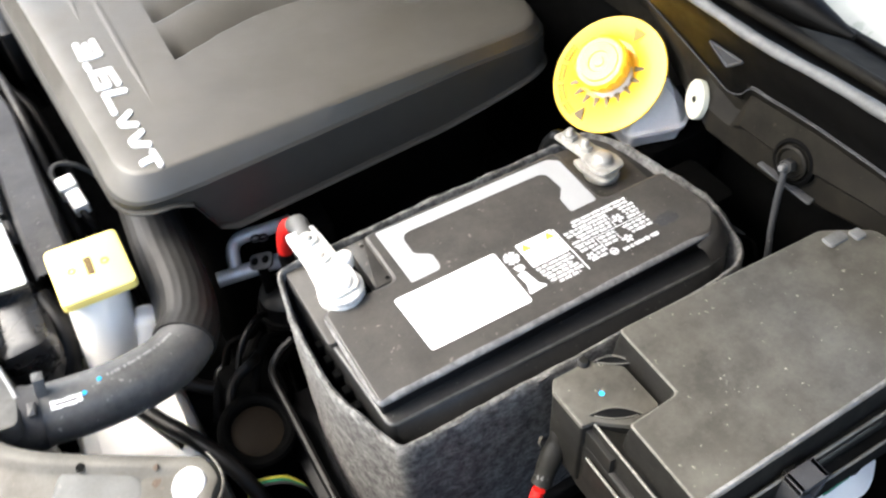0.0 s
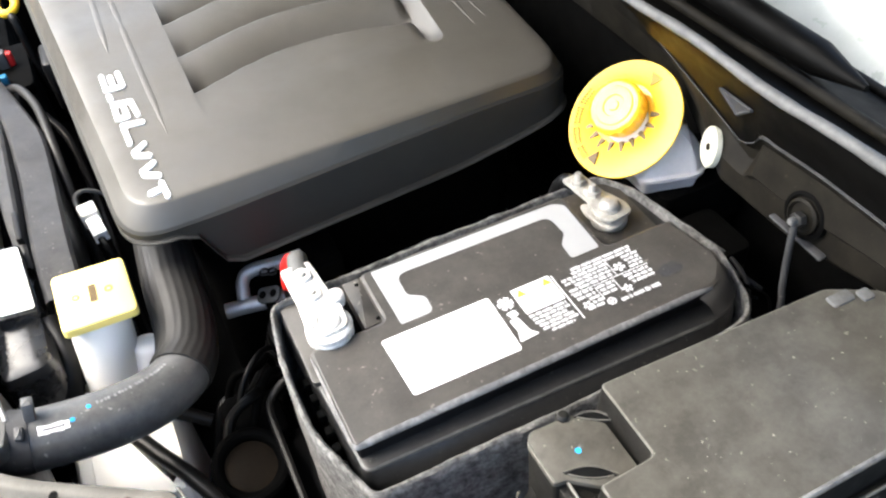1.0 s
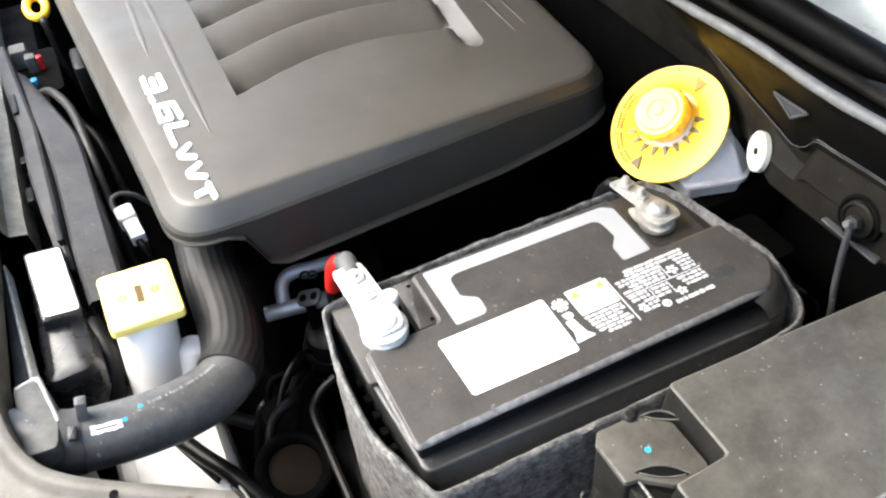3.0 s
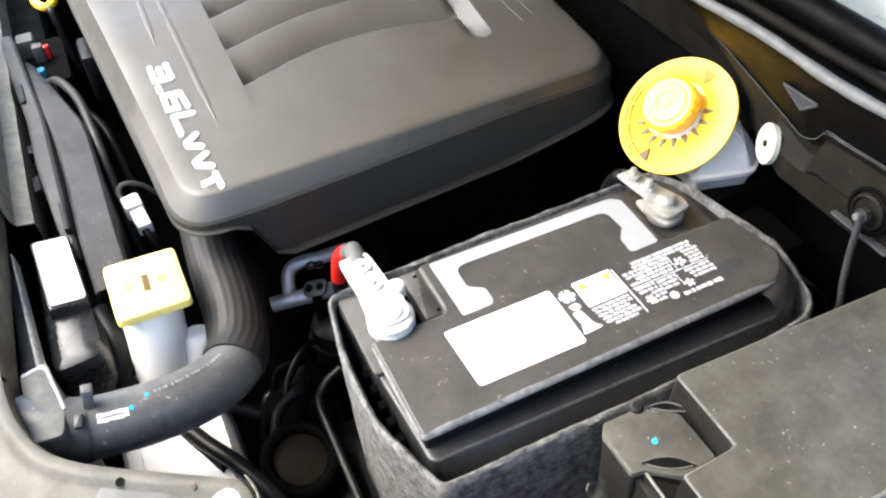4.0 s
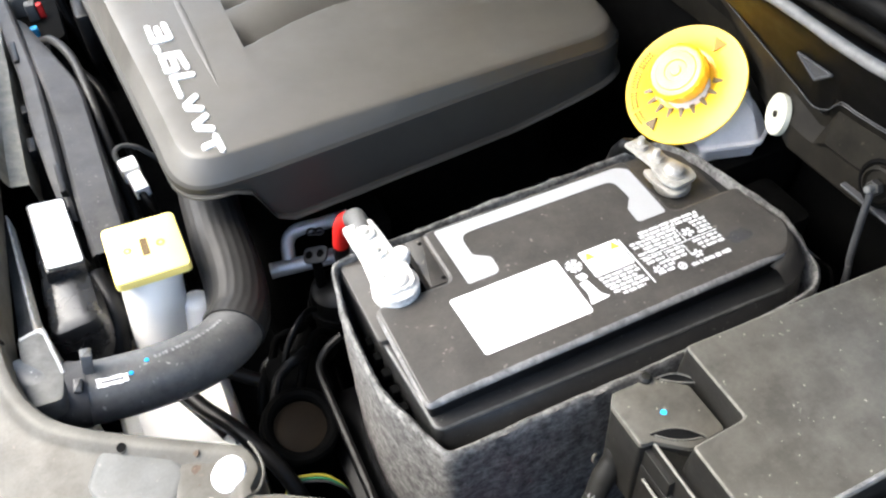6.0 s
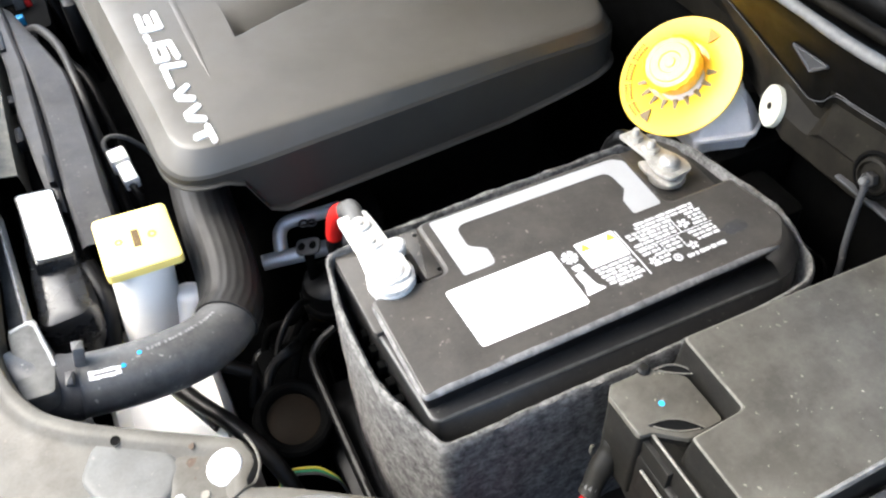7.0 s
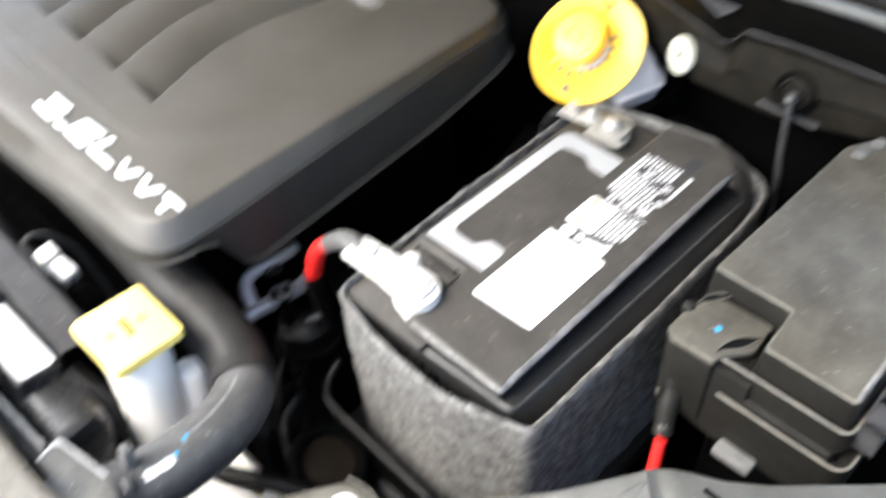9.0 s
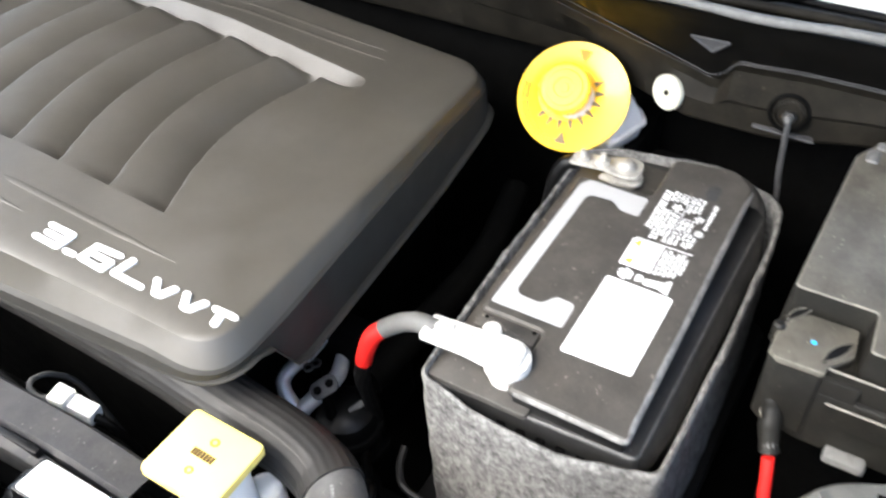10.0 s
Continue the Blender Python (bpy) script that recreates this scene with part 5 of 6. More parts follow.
plate = [(-0.246, -0.004, 0.008), (-0.211, -0.025, 0.012), (-0.203, -0.047, 0.012), (-0.214, -0.066, 0.012), (-0.248, -0.060, 0.012), (-0.260, -0.030, 0.012)]
bm = B()
pm = on_sheet(sheet, -0.23, -0.036)
skin(bm, [[(x, y, pm.translation.z + dz) for x, y in rounded(moved(plate, d), 5)] for d, dz in ((-0.003, -0.003), (-0.0015, 0.0003), (0.0, 0.0013), (0.0015, 0.0018), (0.004, 0.0019))], cap1=True)
part("raised_plate", bm, M_SILVER, panel, "bare pale raised plate")
bm = B()
lip_line = spline([(-0.1615, -0.046, 0), (-0.1585, -0.058, 0), (-0.1590, -0.071, 0), (-0.166, -0.0815, 0), (-0.178, -0.0855, 0), (-0.192, -0.0860, 0), (-0.206, -0.0835, 0), (-0.224, -0.0765, 0), (-0.242, -0.0675, 0)], 4)
tube(bm, [(p.x, p.y, on_sheet(sheet, p.x, p.y).translation.z + 0.0006 if p.x < -0.168 else 0.8995) for p in lip_line[::2]], 0.0011, 8, 3)
part("flange_lip", bm, M_TAN, panel, "folded lip of the mounting flange")
rnd = random.Random(9)
for x, y, w, h in ((-0.197, -0.049, 0.0030, 0.0050), (-0.2005, -0.060, 0.0022, 0.0040), (-0.193, -0.041, 0.0018, 0.0022), (-0.1665, -0.079, 0.0026, 0.0020)):
    bm = B()
    prism(bm, [(w * math.cos(a) * rnd.uniform(0.6, 1.2), h * math.sin(a) * rnd.uniform(0.6, 1.2)) for a in (2 * math.pi * k / 14 for k in range(14))], -0.001, 0.0003, 0, on_sheet(sheet, x, y) @ Matrix.Translation((0, 0, 0.0012)))
    part("rust_spot", bm, M_RUST, panel, "dull brown rust spot")
# bright steel stud added to imitate a glint on the panel
bm = B()
nut(bm, on_sheet(sheet, -0.2085, -0.0705).translation, 0.0034, 0.0035)
part("glint_stud", bm, M_STEEL, panel, "small bright stud set in for a glint")
bm = B()
ngon_disc(bm, on_sheet(sheet, -0.194, -0.0745).translation, 0.0030, 0.0022, seg=16)
part("rivet", bm, M_OLIVE, panel, "dusty rivet head")

brk = thing("fender_bracket", (-0.05, -0.22, 0.90), "silver painted pressed-steel fender bracket with a weld nut", "bracket")
bm = B()
front = [(-0.168, -0.096), (-0.152, -0.104), (-0.128, -0.118), (-0.100, -0.148), (-0.066, -0.177), (-0.045, -0.196), (-0.030, -0.222), (-0.012, -0.245), (0.02, -0.278), (0.05, -0.31)]
fr = spline([(x, y, 0) for x, y in front], 6)
rows = []
for d, dz in ((0.0, -0.03), (0.0, -0.002), (0.002, 0.0), (0.012, 0.001), (0.03, -0.001), (0.06, -0.008), (0.10, -0.012), (0.16, -0.02)):
    row = []
    for i, p in enumerate(fr):
        u = i / (len(fr) - 1)
        zz = 0.9 + 0.044 * min(1, u * 2.0) + 0.0015 * noise.noise(Vector((p.x * 60, p.y * 60, 0)))
        if 0.30 < u < 0.36 or 0.5 < u < 0.55:
            zz -= 0.003 * min(1, d / 0.01)
        row.append((p.x - d * 0.72, p.y - d * 0.70, zz + dz))
    rows.append(row)
skin(bm, rows, close=False)
pressing = part("pressing", bm, M_SILVER, brk, "silver pressed sheet with creases", angle=30)
bpy.context.view_layer.update()
nm = on_sheet(pressing, -0.05, -0.242)
bm = B()
lathe(bm, [(0.0085, -0.004), (0.0082, 0.0016), (0.0070, 0.0026), (0.0048, 0.0026), (0.0042, 0.0008)], nm, 26)
part("weld_nut", bm, M_SEAL, brk, "round pale weld nut")
bm = B()
lathe(bm, [(0.0044, -0.002), (0.0044, 0.0010), (0.0, 0.0010)], nm, 20)
part("hole", bm, M_VOID, brk, "dark threaded hole")
for x, y, r in ((-0.123, -0.145, 0.0028), (-0.026, -0.256, 0.0030)):
    bm = B()
    lathe(bm, [(r, -0.002), (r, 0.0005), (0.0, 0.0005)], on_sheet(pressing, x, y), 16)
    part("hole", bm, M_VOID, brk, "small drilled hole")
for x, y, ang, w in ((-0.044, -0.223, -78, 0.0055), (-0.041, -0.259, -78, 0.0045)):
    bm = B()
    prism(bm, rect(-w, w, -0.0014, 0.0014, 0.001), -0.002, 0.0006, 0, on_sheet(pressing, x, y) @ pose(0, 0, 0, 0, 0, ang))
    part("slot", bm, M_VOID, brk, "narrow dark slot")
for x0, y0, x1, y1, w in ((-0.125, -0.181, -0.056, -0.193, 0.0050), (-0.105, -0.199, -0.046, -0.219, 0.0022), (-0.114, -0.191, -0.076, -0.190, 0.0016), (-0.083, -0.224, -0.052, -0.221, 0.0018)):
    bm = B()
    rg = []
    for k in range(13):
        q = on_sheet(pressing, x0 + (x1 - x0) * k / 12, y0 + (y1 - y0) * k / 12).translation
        s = Vector((y1 - y0, x0 - x1, 0)).normalized() * w * min(1.0, k / 3 + 0.05, (12 - k) / 3 + 0.05)
        rg.append([q - s + Vector((0, 0, -0.0004)), q - s * 0.4 + Vector((0, 0, 0.0008)), q + s * 0.3 + Vector((0, 0, 0.0008)), q + s + Vector((0, 0, -0.0004))])
    skin(bm, rg, close=False)
    part("crease", bm, M_SILVER, brk, "pressed diagonal crease", angle=25)

# ---- radiator side ----
rad = thing("radiator", (-0.27, 0.3, 0.52), "black radiator with a grey fan shroud and a white sticker", "radiator")
bm = B()
tk = rounded([(-0.284, 0.156, 0.014), (-0.236, 0.160, 0.018), (-0.242, 0.330, 0.014), (-0.284, 0.330, 0.014)], 6)
skin(bm, [[(x, y, 0.52) for x, y in tk], [(x, y, 0.830) for x, y in tk], [(x, y, 0.839) for x, y in inset(tk, 0.004)], [(x, y, 0.8425) for x, y in inset(tk, 0.011)]], cap0=True, cap1=True)
tank = part("end_tank", bm, M_GLOSS, rad, "glossy black end tank")
bm = B()
sm = Matrix.Translation((-0.2580, 0.2602, 0.8590)) @ pose(0, 0, 0, 7, 10, 4)
prism(bm, rounded([(-0.0148, -0.0395, 0.004), (0.0148, -0.0395, 0.004), (0.0145, 0.0395, 0.004), (-0.0148, 0.0395, 0.004)], 4), 0.0, 0.0010, 0.0003, sm)
part("sticker", bm, M_LABEL, tank, "plain white sticker")
bm = B()
prism(bm, rounded([(-0.0165, -0.043, 0.004), (0.0165, -0.043, 0.004), (0.0165, 0.043, 0.004), (-0.0165, 0.043, 0.004)], 4), -0.030, -0.0004, 0.002, sm)
part("sticker_pad", bm, M_GLOSS, tank, "raised black pad under the sticker")
bm = B()
rg = []
for k in range(17):
    u = k / 16
    y = 0.235 + 0.445 * u
    xo = -0.236 - 0.010 * u - 0.013 * max(0, u - 0.6) / 0.4
    xi = -0.202 - 0.006 * u - 0.040 * max(0, u - 0.60) / 0.4
    z = 0.848 + 0.003 * math.sin(u * 11) - 0.05 * max(0, 0.16 - u)
    rg.append([(xo, y, z - 0.03), (xo, y, z), (xo + 0.004, y, z + 0.003), ((xo + xi) / 2, y, z + 0.001), (xi - 0.003, y, z - 0.002), (xi, y, z - 0.006), (xi, y, z - 0.08)])
skin(bm, rg, close=False)
part("fan_shroud", bm, M_GREY, rad, "dusty grey plastic fan shroud")
bm = B()
rg = []
for k in range(21):
    u = k / 20
    y = 0.285 + 0.45 * u
    xr = -0.2400 - 0.010 * u - 0.012 * max(0.0, u - 0.55) / 0.45
    xl = xr - 0.010 - 0.008 * min(1.0, u * 3)
    z = 0.8575 + 0.0015 * math.sin(u * 9) - 0.012 * max(0.0, 0.12 - u) / 0.12
    rg.append([(xl - 0.001, y, z - 0.03), (xl, y, z - 0.002), (xl + 0.0025, y, z), (xr - 0.003, y, z + 0.0005), (xr, y, z - 0.002), (xr + 0.002, y, z - 0.014)])
skin(bm, rg, close=False, cap0=False)
part("shroud_rail", bm, M_GREY, rad, "broad dusty grey rail of the shroud")
for y, x in ((0.335, -0.2440), (0.585, -0.2620)):
    bm = B()
    prism(bm, rounded([(x - 0.003, y - 0.022, 0.002), (x + 0.003, y - 0.022, 0.002), (x + 0.002, y + 0.022, 0.002), (x - 0.004, y + 0.022, 0.002)], 3), 0.840, 0.8600, 0.001)
    part("clip", bm, M_DARK, rad, "long black retaining clip")
bm = B()
box(bm, -0.300, -0.230, 0.33, 0.95, 0.52, 0.815, 0.01, 0.004)
part("core", bm, M_VOID, rad)
bm = B()
tube(bm, [(-0.306, 0.099, 0.864), (-0.292, 0.088, 0.862), (-0.278, 0.082, 0.860)], 0.020, 18, 4)
part("outlet", bm, M_DARK, rad, "black hose outlet")
BOXC = [(-0.2940, 0.1270, 0.003), (-0.2745, 0.1320, 0.003), (-0.2645, 0.0790, 0.003), (-0.2680, 0.0560, 0.006), (-0.2920, 0.0580, 0.004)]
bm = B()
stack(bm, BOXC, [(0.0, 0.79), (0.0, 0.8800), (0.0012, 0.8825), (0.004, 0.8832)], 4)
corner = part("corner_box", bm, M_ALLOY, rad, "dull grey alloy corner with chipped edges")
bm = B()
rg = []
chip = edge_path(rounded(BOXC, 4), (-0.2925, 0.1275), (-0.2645, 0.0800), 0.0025)
for p, nrm in chip:
    w = (0.0026 if p.y > 0.126 else 0.0007) * (1 + 0.9 * noise.noise(Vector((p.x * 260, p.y * 260, 3.0))))
    a, b, c = p - nrm * 0.0006, p + nrm * 0.4 * w, p + nrm * (0.0012 + w)
    rg.append([(a.x, a.y, 0.8800 - 0.6 * w), (a.x, a.y, 0.8815), (b.x, b.y, 0.8834), (c.x, c.y, 0.8837), (c.x + nrm.x * 0.0005, c.y + nrm.y * 0.0005, 0.8830)])
skin(bm, rg, close=False)
part("chipped_edge", bm, M_GREYSTICK, corner, "pale chipped edge", angle=10)
bm = B()
rg = []
for k in range(15):
    u = k / 14
    x, y, w = -0.2945 + 0.0095 * u, 0.300 - 0.152 * u, 0.0010 + 0.0008 * u
    rg.append([(x - w - 0.001, y, 0.845), (x - w, y, 0.8615), (x - w * 0.4, y, 0.8628), (x + w * 0.5, y, 0.8628), (x + w, y, 0.8612), (x + w + 0.0004, y, 0.845)])
skin(bm, rg, close=False)
part("bright_flange", bm, M_LEAD, rad, "thin bright metal flange")
bm = B()
prism(bm, rounded([(-0.3000, 0.300, 0.001), (-0.2955, 0.300, 0.001), (-0.2868, 0.150, 0.001), (-0.3000, 0.140, 0.001)], 2), 0.835, 0.8560, 0.001)
part("gusset", bm, M_ALLOY, rad, "dull grey gusset plate")

# crossmember behind the rim, with its clips
cross = thing("crossmember", (-0.31, 0.55, 0.86), "dusty beige radiator crossmember with black clips", "crossmember")
bm = B()
rg = []
for k in range(21):
    y = 0.34 + 0.64 * k / 20
    x = -0.2935 + 0.0012 * noise.noise(Vector((y * 30, 1, 4)))
    rg.append([(x - 0.12, y, 0.885), (x - 0.02, y, 0.902), (x - 0.006, y, 0.900), (x, y, 0.893), (x + 0.003, y, 0.868), (x + 0.006, y, 0.861), (x + 0.021 + 0.002 * noise.noise(Vector((y * 45, 7, 1))), y, 0.858), (x + 0.023, y, 0.82)])
skin(bm, rg, close=False)
part("beam", bm, M_OLIVE, cross)
for y, l in ((0.40, 0.05), (0.47, 0.03), (0.58, 0.06), (0.70, 0.04)):
    bm = B()
    box(bm, -0.2690, -0.2610, y, y + l * 0.5, 0.838, 0.852, 0.002, 0.002)
    part("clip", bm, M_DARK, cross, "black plastic clip")

# ---- small things between radiator and engine ----
con = thing("white_connector", (-0.186, 0.39, 0.70), "white electrical connector on a curled wire", "connector")
bm = B()
mm = Matrix.Translation((-0.186, 0.378, 0.812)) @ pose(0, 0, 0, 12, 0, 8)
box(bm, -0.0095, 0.0095, -0.008, 0.010, -0.010, 0.010, 0.003, 0.003, mm)
part("housing", bm, M_WHITE, con)
bm = B()
box(bm, -0.0070, 0.0080, -0.034, -0.008, -0.008, 0.006, 0.002, 0.002, mm)
part("plug", bm, M_LABEL, con)
bm = B()
tube(bm, [(-0.190, 0.388, 0.812), (-0.196, 0.397, 0.815), (-0.194, 0.410, 0.817), (-0.184, 0.418, 0.814), (-0.168, 0.420, 0.80), (-0.15, 0.42, 0.76), (-0.14, 0.41, 0.66)], 0.0026, 8)
part("wire", bm, M_GREYBOOT, con)
bm = B()
tube(bm, [(-0.183, 0.348, 0.804), (-0.178, 0.335, 0.790), (-0.170, 0.33, 0.74), (-0.165, 0.32, 0.66)], 0.004, 8)
part("lead", bm, M_DARK, con)
har = thing("wiring_loom", (-0.2, 0.5, 0.80), "black taped wiring loom along the fan shroud", "wiring loom")
bm = B()
tube(bm, [(-0.238, 0.635, 0.835), (-0.222, 0.610, 0.847), (-0.207, 0.560, 0.848), (-0.201, 0.50, 0.840), (-0.199, 0.44, 0.815), (-0.197, 0.38, 0.77), (-0.19, 0.30, 0.68)], 0.0052, 12)
part("loom", bm, M_CORR, har)
bm = B()
tube(bm, [(-0.208, 0.60, 0.810), (-0.190, 0.56, 0.790), (-0.183, 0.48, 0.75), (-0.180, 0.40, 0.73), (-0.18, 0.32, 0.66)], 0.005, 10)
part("branch", bm, M_DARK, har)
plugs = thing("sensor_plugs", (-0.24, 0.67, 0.83), "grey, red and blue electrical plugs clustered together", "connector")
for x, y, z, sx, mt, nm in ((-0.252, 0.758, 0.835, 0.0105, M_SEAL, "grey_plug"), (-0.240, 0.735, 0.834, 0.0065, M_GREYBOOT, "grey_plug"), (-0.230, 0.735, 0.832, 0.0042, M_RED, "red_plug"), (-0.243, 0.692, 0.824, 0.0048, M_BLUE, "blue_plug")):
    bm = B()
    box(bm, x - sx, x + sx, y - sx * 1.2, y + sx * 1.2, z - 0.02, z + sx * 0.6, 0.003, 0.003)
    part(nm, bm, mt, plugs)
bm = B()
box(bm, -0.275, -0.21, 0.67, 0.79, 0.80, 0.816, 0.01)
part("bracket", bm, M_VOID, plugs)
dip = thing("dipstick", (-0.20, 0.75, 0.80), "yellow looped dipstick handle", "dipstick")
bm = B()
ring = [(-0.210 + 0.012 * math.cos(a), 0.772 + 0.018 * math.sin(a), 0.880 + 0.006 * math.sin(a)) for a in (2 * math.pi * k / 10 for k in range(11))]
tube(bm, ring, 0.0055, 10, 4)
part("loop", bm, M_YELLOW, dip)
bm = B()
tube(bm, [(-0.208, 0.753, 0.872), (-0.205, 0.742, 0.862), (-0.20, 0.73, 0.80), (-0.18, 0.71, 0.70)], 0.0055, 10)
part("stem", bm, M_DARK, dip)
bm = B()
box(bm, -0.192, -0.172, 0.65, 0.71, 0.78, 0.846, 0.008, 0.006)
solid("intake_bracket", bm, M_DARK, "dull dark cast bracket beside the engine cover", "bracket")

# metal pipes by the battery corner
pipes = thing("coolant_pipes", (-0.05, 0.25, 0.76), "curved steel coolant pipes beside the engine", "pipe")
bm = B()
tube(bm, [(-0.074, 0.219, 0.763), (-0.0725, 0.225, 0.769), (-0.069, 0.235, 0.778), (-0.062, 0.241, 0.783), (-0.050, 0.2415, 0.785), (-0.035, 0.239, 0.785), (-0.018, 0.238, 0.785), (0.0, 0.242, 0.78)], 0.0068, 14)
part("upper_pipe", bm, M_STEEL, pipes)
bm = B()
tube(bm, [(-0.093, 0.2205, 0.764), (-0.075, 0.217, 0.765), (-0.050, 0.213, 0.765), (-0.035, 0.211, 0.765), (-0.022, 0.212, 0.763), (0.0, 0.222, 0.76)], 0.0078, 14)
part("lower_pipe", bm, M_STEEL, pipes)
bm = B()
box(bm, -0.004, 0.03, 0.205, 0.255, 0.70, 0.790, 0.003, 0.002)
part("pipe_bracket", bm, M_VOID, pipes)
bm = B()
for x, y in ((-0.046, 0.222), (-0.039, 0.219)):
    ring = [(x + 0.0042 * math.cos(a), y + 0.0042 * math.sin(a), 0.795) for a in (2 * math.pi * k / 8 for k in range(9))]
    tube(bm, ring, 0.0012, 6, 3)
part("wire_eyelet", bm, M_CORR, pipes)
bm = B()
tube(bm, [(0.00, 0.195, 0.74), (0.10, 0.185, 0.74), (0.20, 0.18, 0.74), (0.30, 0.19, 0.76)], 0.016, 14)
solid("black_duct", bm, M_VOID, "black duct between battery and engine", "duct")
bm = B()
box(bm, 0.02, 0.10, 0.215, 0.26, 0.60, 0.70, 0.01, 0.01)
solid("starter_housing", bm, M_DARK, "dark cast housing low beside the engine", "housing")

# below the hose: ribbed drum, bracket arm and loose wires
drum = thing("horn_drum", (-0.13, -0.02, 0.66), "dark brown round drum with a black ring", "horn")
bm = B()
lathe(bm, [(0.022, 0.0), (0.023, 0.008), (0.018, 0.010), (0.0, 0.011)], toward((-0.122, 0.062, 0.728), (0.1, -0.3, 0.9)), 28)
part("face", bm, M_BROWN, drum)
bm = B()
ring = [toward((-0.122, 0.062, 0.730), (0.1, -0.3, 0.9)) @ Vector((0.029 * math.cos(a), 0.029 * math.sin(a), 0.006)) for a in (2 * math.pi * k / 14 for k in range(15))]
tube(bm, ring, 0.0060, 10, 4)
part("rubber_ring", bm, M_VOID, drum)
bm = B()
box(bm, -0.145, -0.10, 0.04, 0.085, 0.52, 0.728, 0.01, 0.0)
part("stand", bm, M_VOID, drum)
bm = B()
tube(bm, [(-0.235, 0.165, 0.766), (-0.207, 0.123, 0.768), (-0.188, 0.088, 0.767), (-0.165, 0.049, 0.765), (-0.145, 0.010, 0.74), (-0.13, -0.03, 0.66)], 0.0070, 12)
solid("drain_tube", bm, M_DARK, "black drain tube crossing the washer bottle", "tube")
bm = B()
tube(bm, [(-0.238, 0.225, 0.83), (-0.232, 0.19, 0.815), (-0.240, 0.165, 0.79), (-0.248, 0.14, 0.75), (-0.25, 0.12, 0.70)], 0.0095, 12)
solid("vent_tube", bm, M_DARK, "black vent tube behind the washer neck", "tube")
bm = B()
tube(bm, [(-0.205, 0.235, 0.80), (-0.215, 0.19, 0.775), (-0.205, 0.16, 0.765), (-0.175, 0.14, 0.758), (-0.14, 0.12, 0.74)], 0.0065, 12)
solid("fluid_line", bm, M_DARK, "thin black fluid line round the washer neck", "tube")
wires = thing("loose_wires", (-0.10, -0.07, 0.70), "yellow and green loose wires low in the bay", "wire")
for k, (mt, nm) in enumerate(((M_WIRE, "yellow_wire"), (M_GREEN, "green_wire"), (M_GREY, "grey_wire"))):
    bm = B()
    tube(bm, [(-0.155, 0.022 - k * 0.003, 0.69), (-0.146, 0.021 - k * 0.003, 0.722), (-0.131, 0.018 - k * 0.003, 0.726), (-0.112, 0.012 - k * 0.003, 0.716), (-0.10, 0.0, 0.68), (-0.10, 0.0, 0.52)], 0.0011, 8)
    part(nm, bm, mt, wires)
bm = B()
box(bm, -0.135, -0.075, 0.09, 0.16, 0.60, 0.72, 0.015, 0.012)
solid("dark_pump", bm, M_VOID, "grimy dark pump body low in the bay", "pump")

LM = Matrix.Translation((-0.051, 0.2040, 0.7830)) @ pose(0, 0, 0, 25, -20, -35)
lug = thing("cable_lug", (-0.02, 0.20, 0.70), "black two-hole lug plate beside the coolant pipes", "bracket")
bm = B()
prism(bm, rounded([(-0.013, -0.008, 0.007), (0.013, -0.009, 0.007), (0.014, 0.008, 0.007), (-0.013, 0.008, 0.007)], 5), -0.003, 0.0, 0.0008, LM)
part("plate", bm, M_GREY, lug)
for x in (-0.006, 0.0065):
    bm = B()
    lathe(bm, [(0.0040, -0.001), (0.0040, 0.0004), (0.0, 0.0004)], LM @ Matrix.Translation((x, 0, 0)), 16)
    part("hole", bm, M_VOID, lug, "dark round hole")
bm = B()
box(bm, -0.056, -0.046, 0.198, 0.206, 0.60, 0.779, 0.003, 0.002)
part("stalk", bm, M_VOID, lug)
pump = thing("coolant_pump", (-0.038, 0.178, 0.70), "glossy black domed pump with a painted highlight low beside the engine", "pump")
bm = B()
lathe(bm, [(0.030, -0.06), (0.030, 0.0), (0.028, 0.008), (0.021, 0.014), (0.010, 0.017), (0.0, 0.018)], Matrix.Translation((-0.036, 0.198, 0.726)), 28)
part("dome", bm, M_DARK, pump)
bm = B()
lathe(bm, [(0.033, -0.018), (0.0345, -0.014), (0.033, -0.010)], Matrix.Translation((-0.036, 0.198, 0.726)), 28)
part("clamp_ring", bm, M_DARK, pump, "grey clamp ring")
# grey plate imitates the highlight on the dome
bm = B()
prism(bm, rect(-0.008, 0.008, -0.003, 0.003, 0.001), 0.0, 0.0006, 0, toward((-0.0330, 0.1860, 0.7425), (-0.15, -0.5, 0.8)))
part("label", bm, M_GREYBOOT, pump, "small grey plate painting the dome's highlight")
bm = B()
box(bm, -0.060, -0.016, 0.160, 0.195, 0.52, 0.690, 0.01, 0.004)
part("foot", bm, M_VOID, pump)

clutter = thing("hose_bundle", (-0.10, 0.13, 0.66), "bundle of grimy dark hoses low beside the battery", "hose")
rnd = random.Random(5)
for k in range(8):
    x, y = rnd.uniform(-0.135, -0.085), rnd.uniform(0.10, 0.175)
    z = rnd.uniform(0.70, 0.735)
    pts = [Vector((x - 0.02, y - 0.03, z - 0.03)), Vector((x, y, z)), Vector((x + rnd.uniform(0.01, 0.03), y + rnd.uniform(0.0, 0.03), z + rnd.uniform(-0.01, 0.012))), Vector((x + 0.05, y + 0.05, z - 0.03))]
    bm = B()
    tube(bm, pts, rnd.uniform(0.003, 0.007), 10, 6)
    part("hose", bm, (M_DARK, M_VOID, M_VOID, M_DARK)[k % 4], clutter)
bm = B()
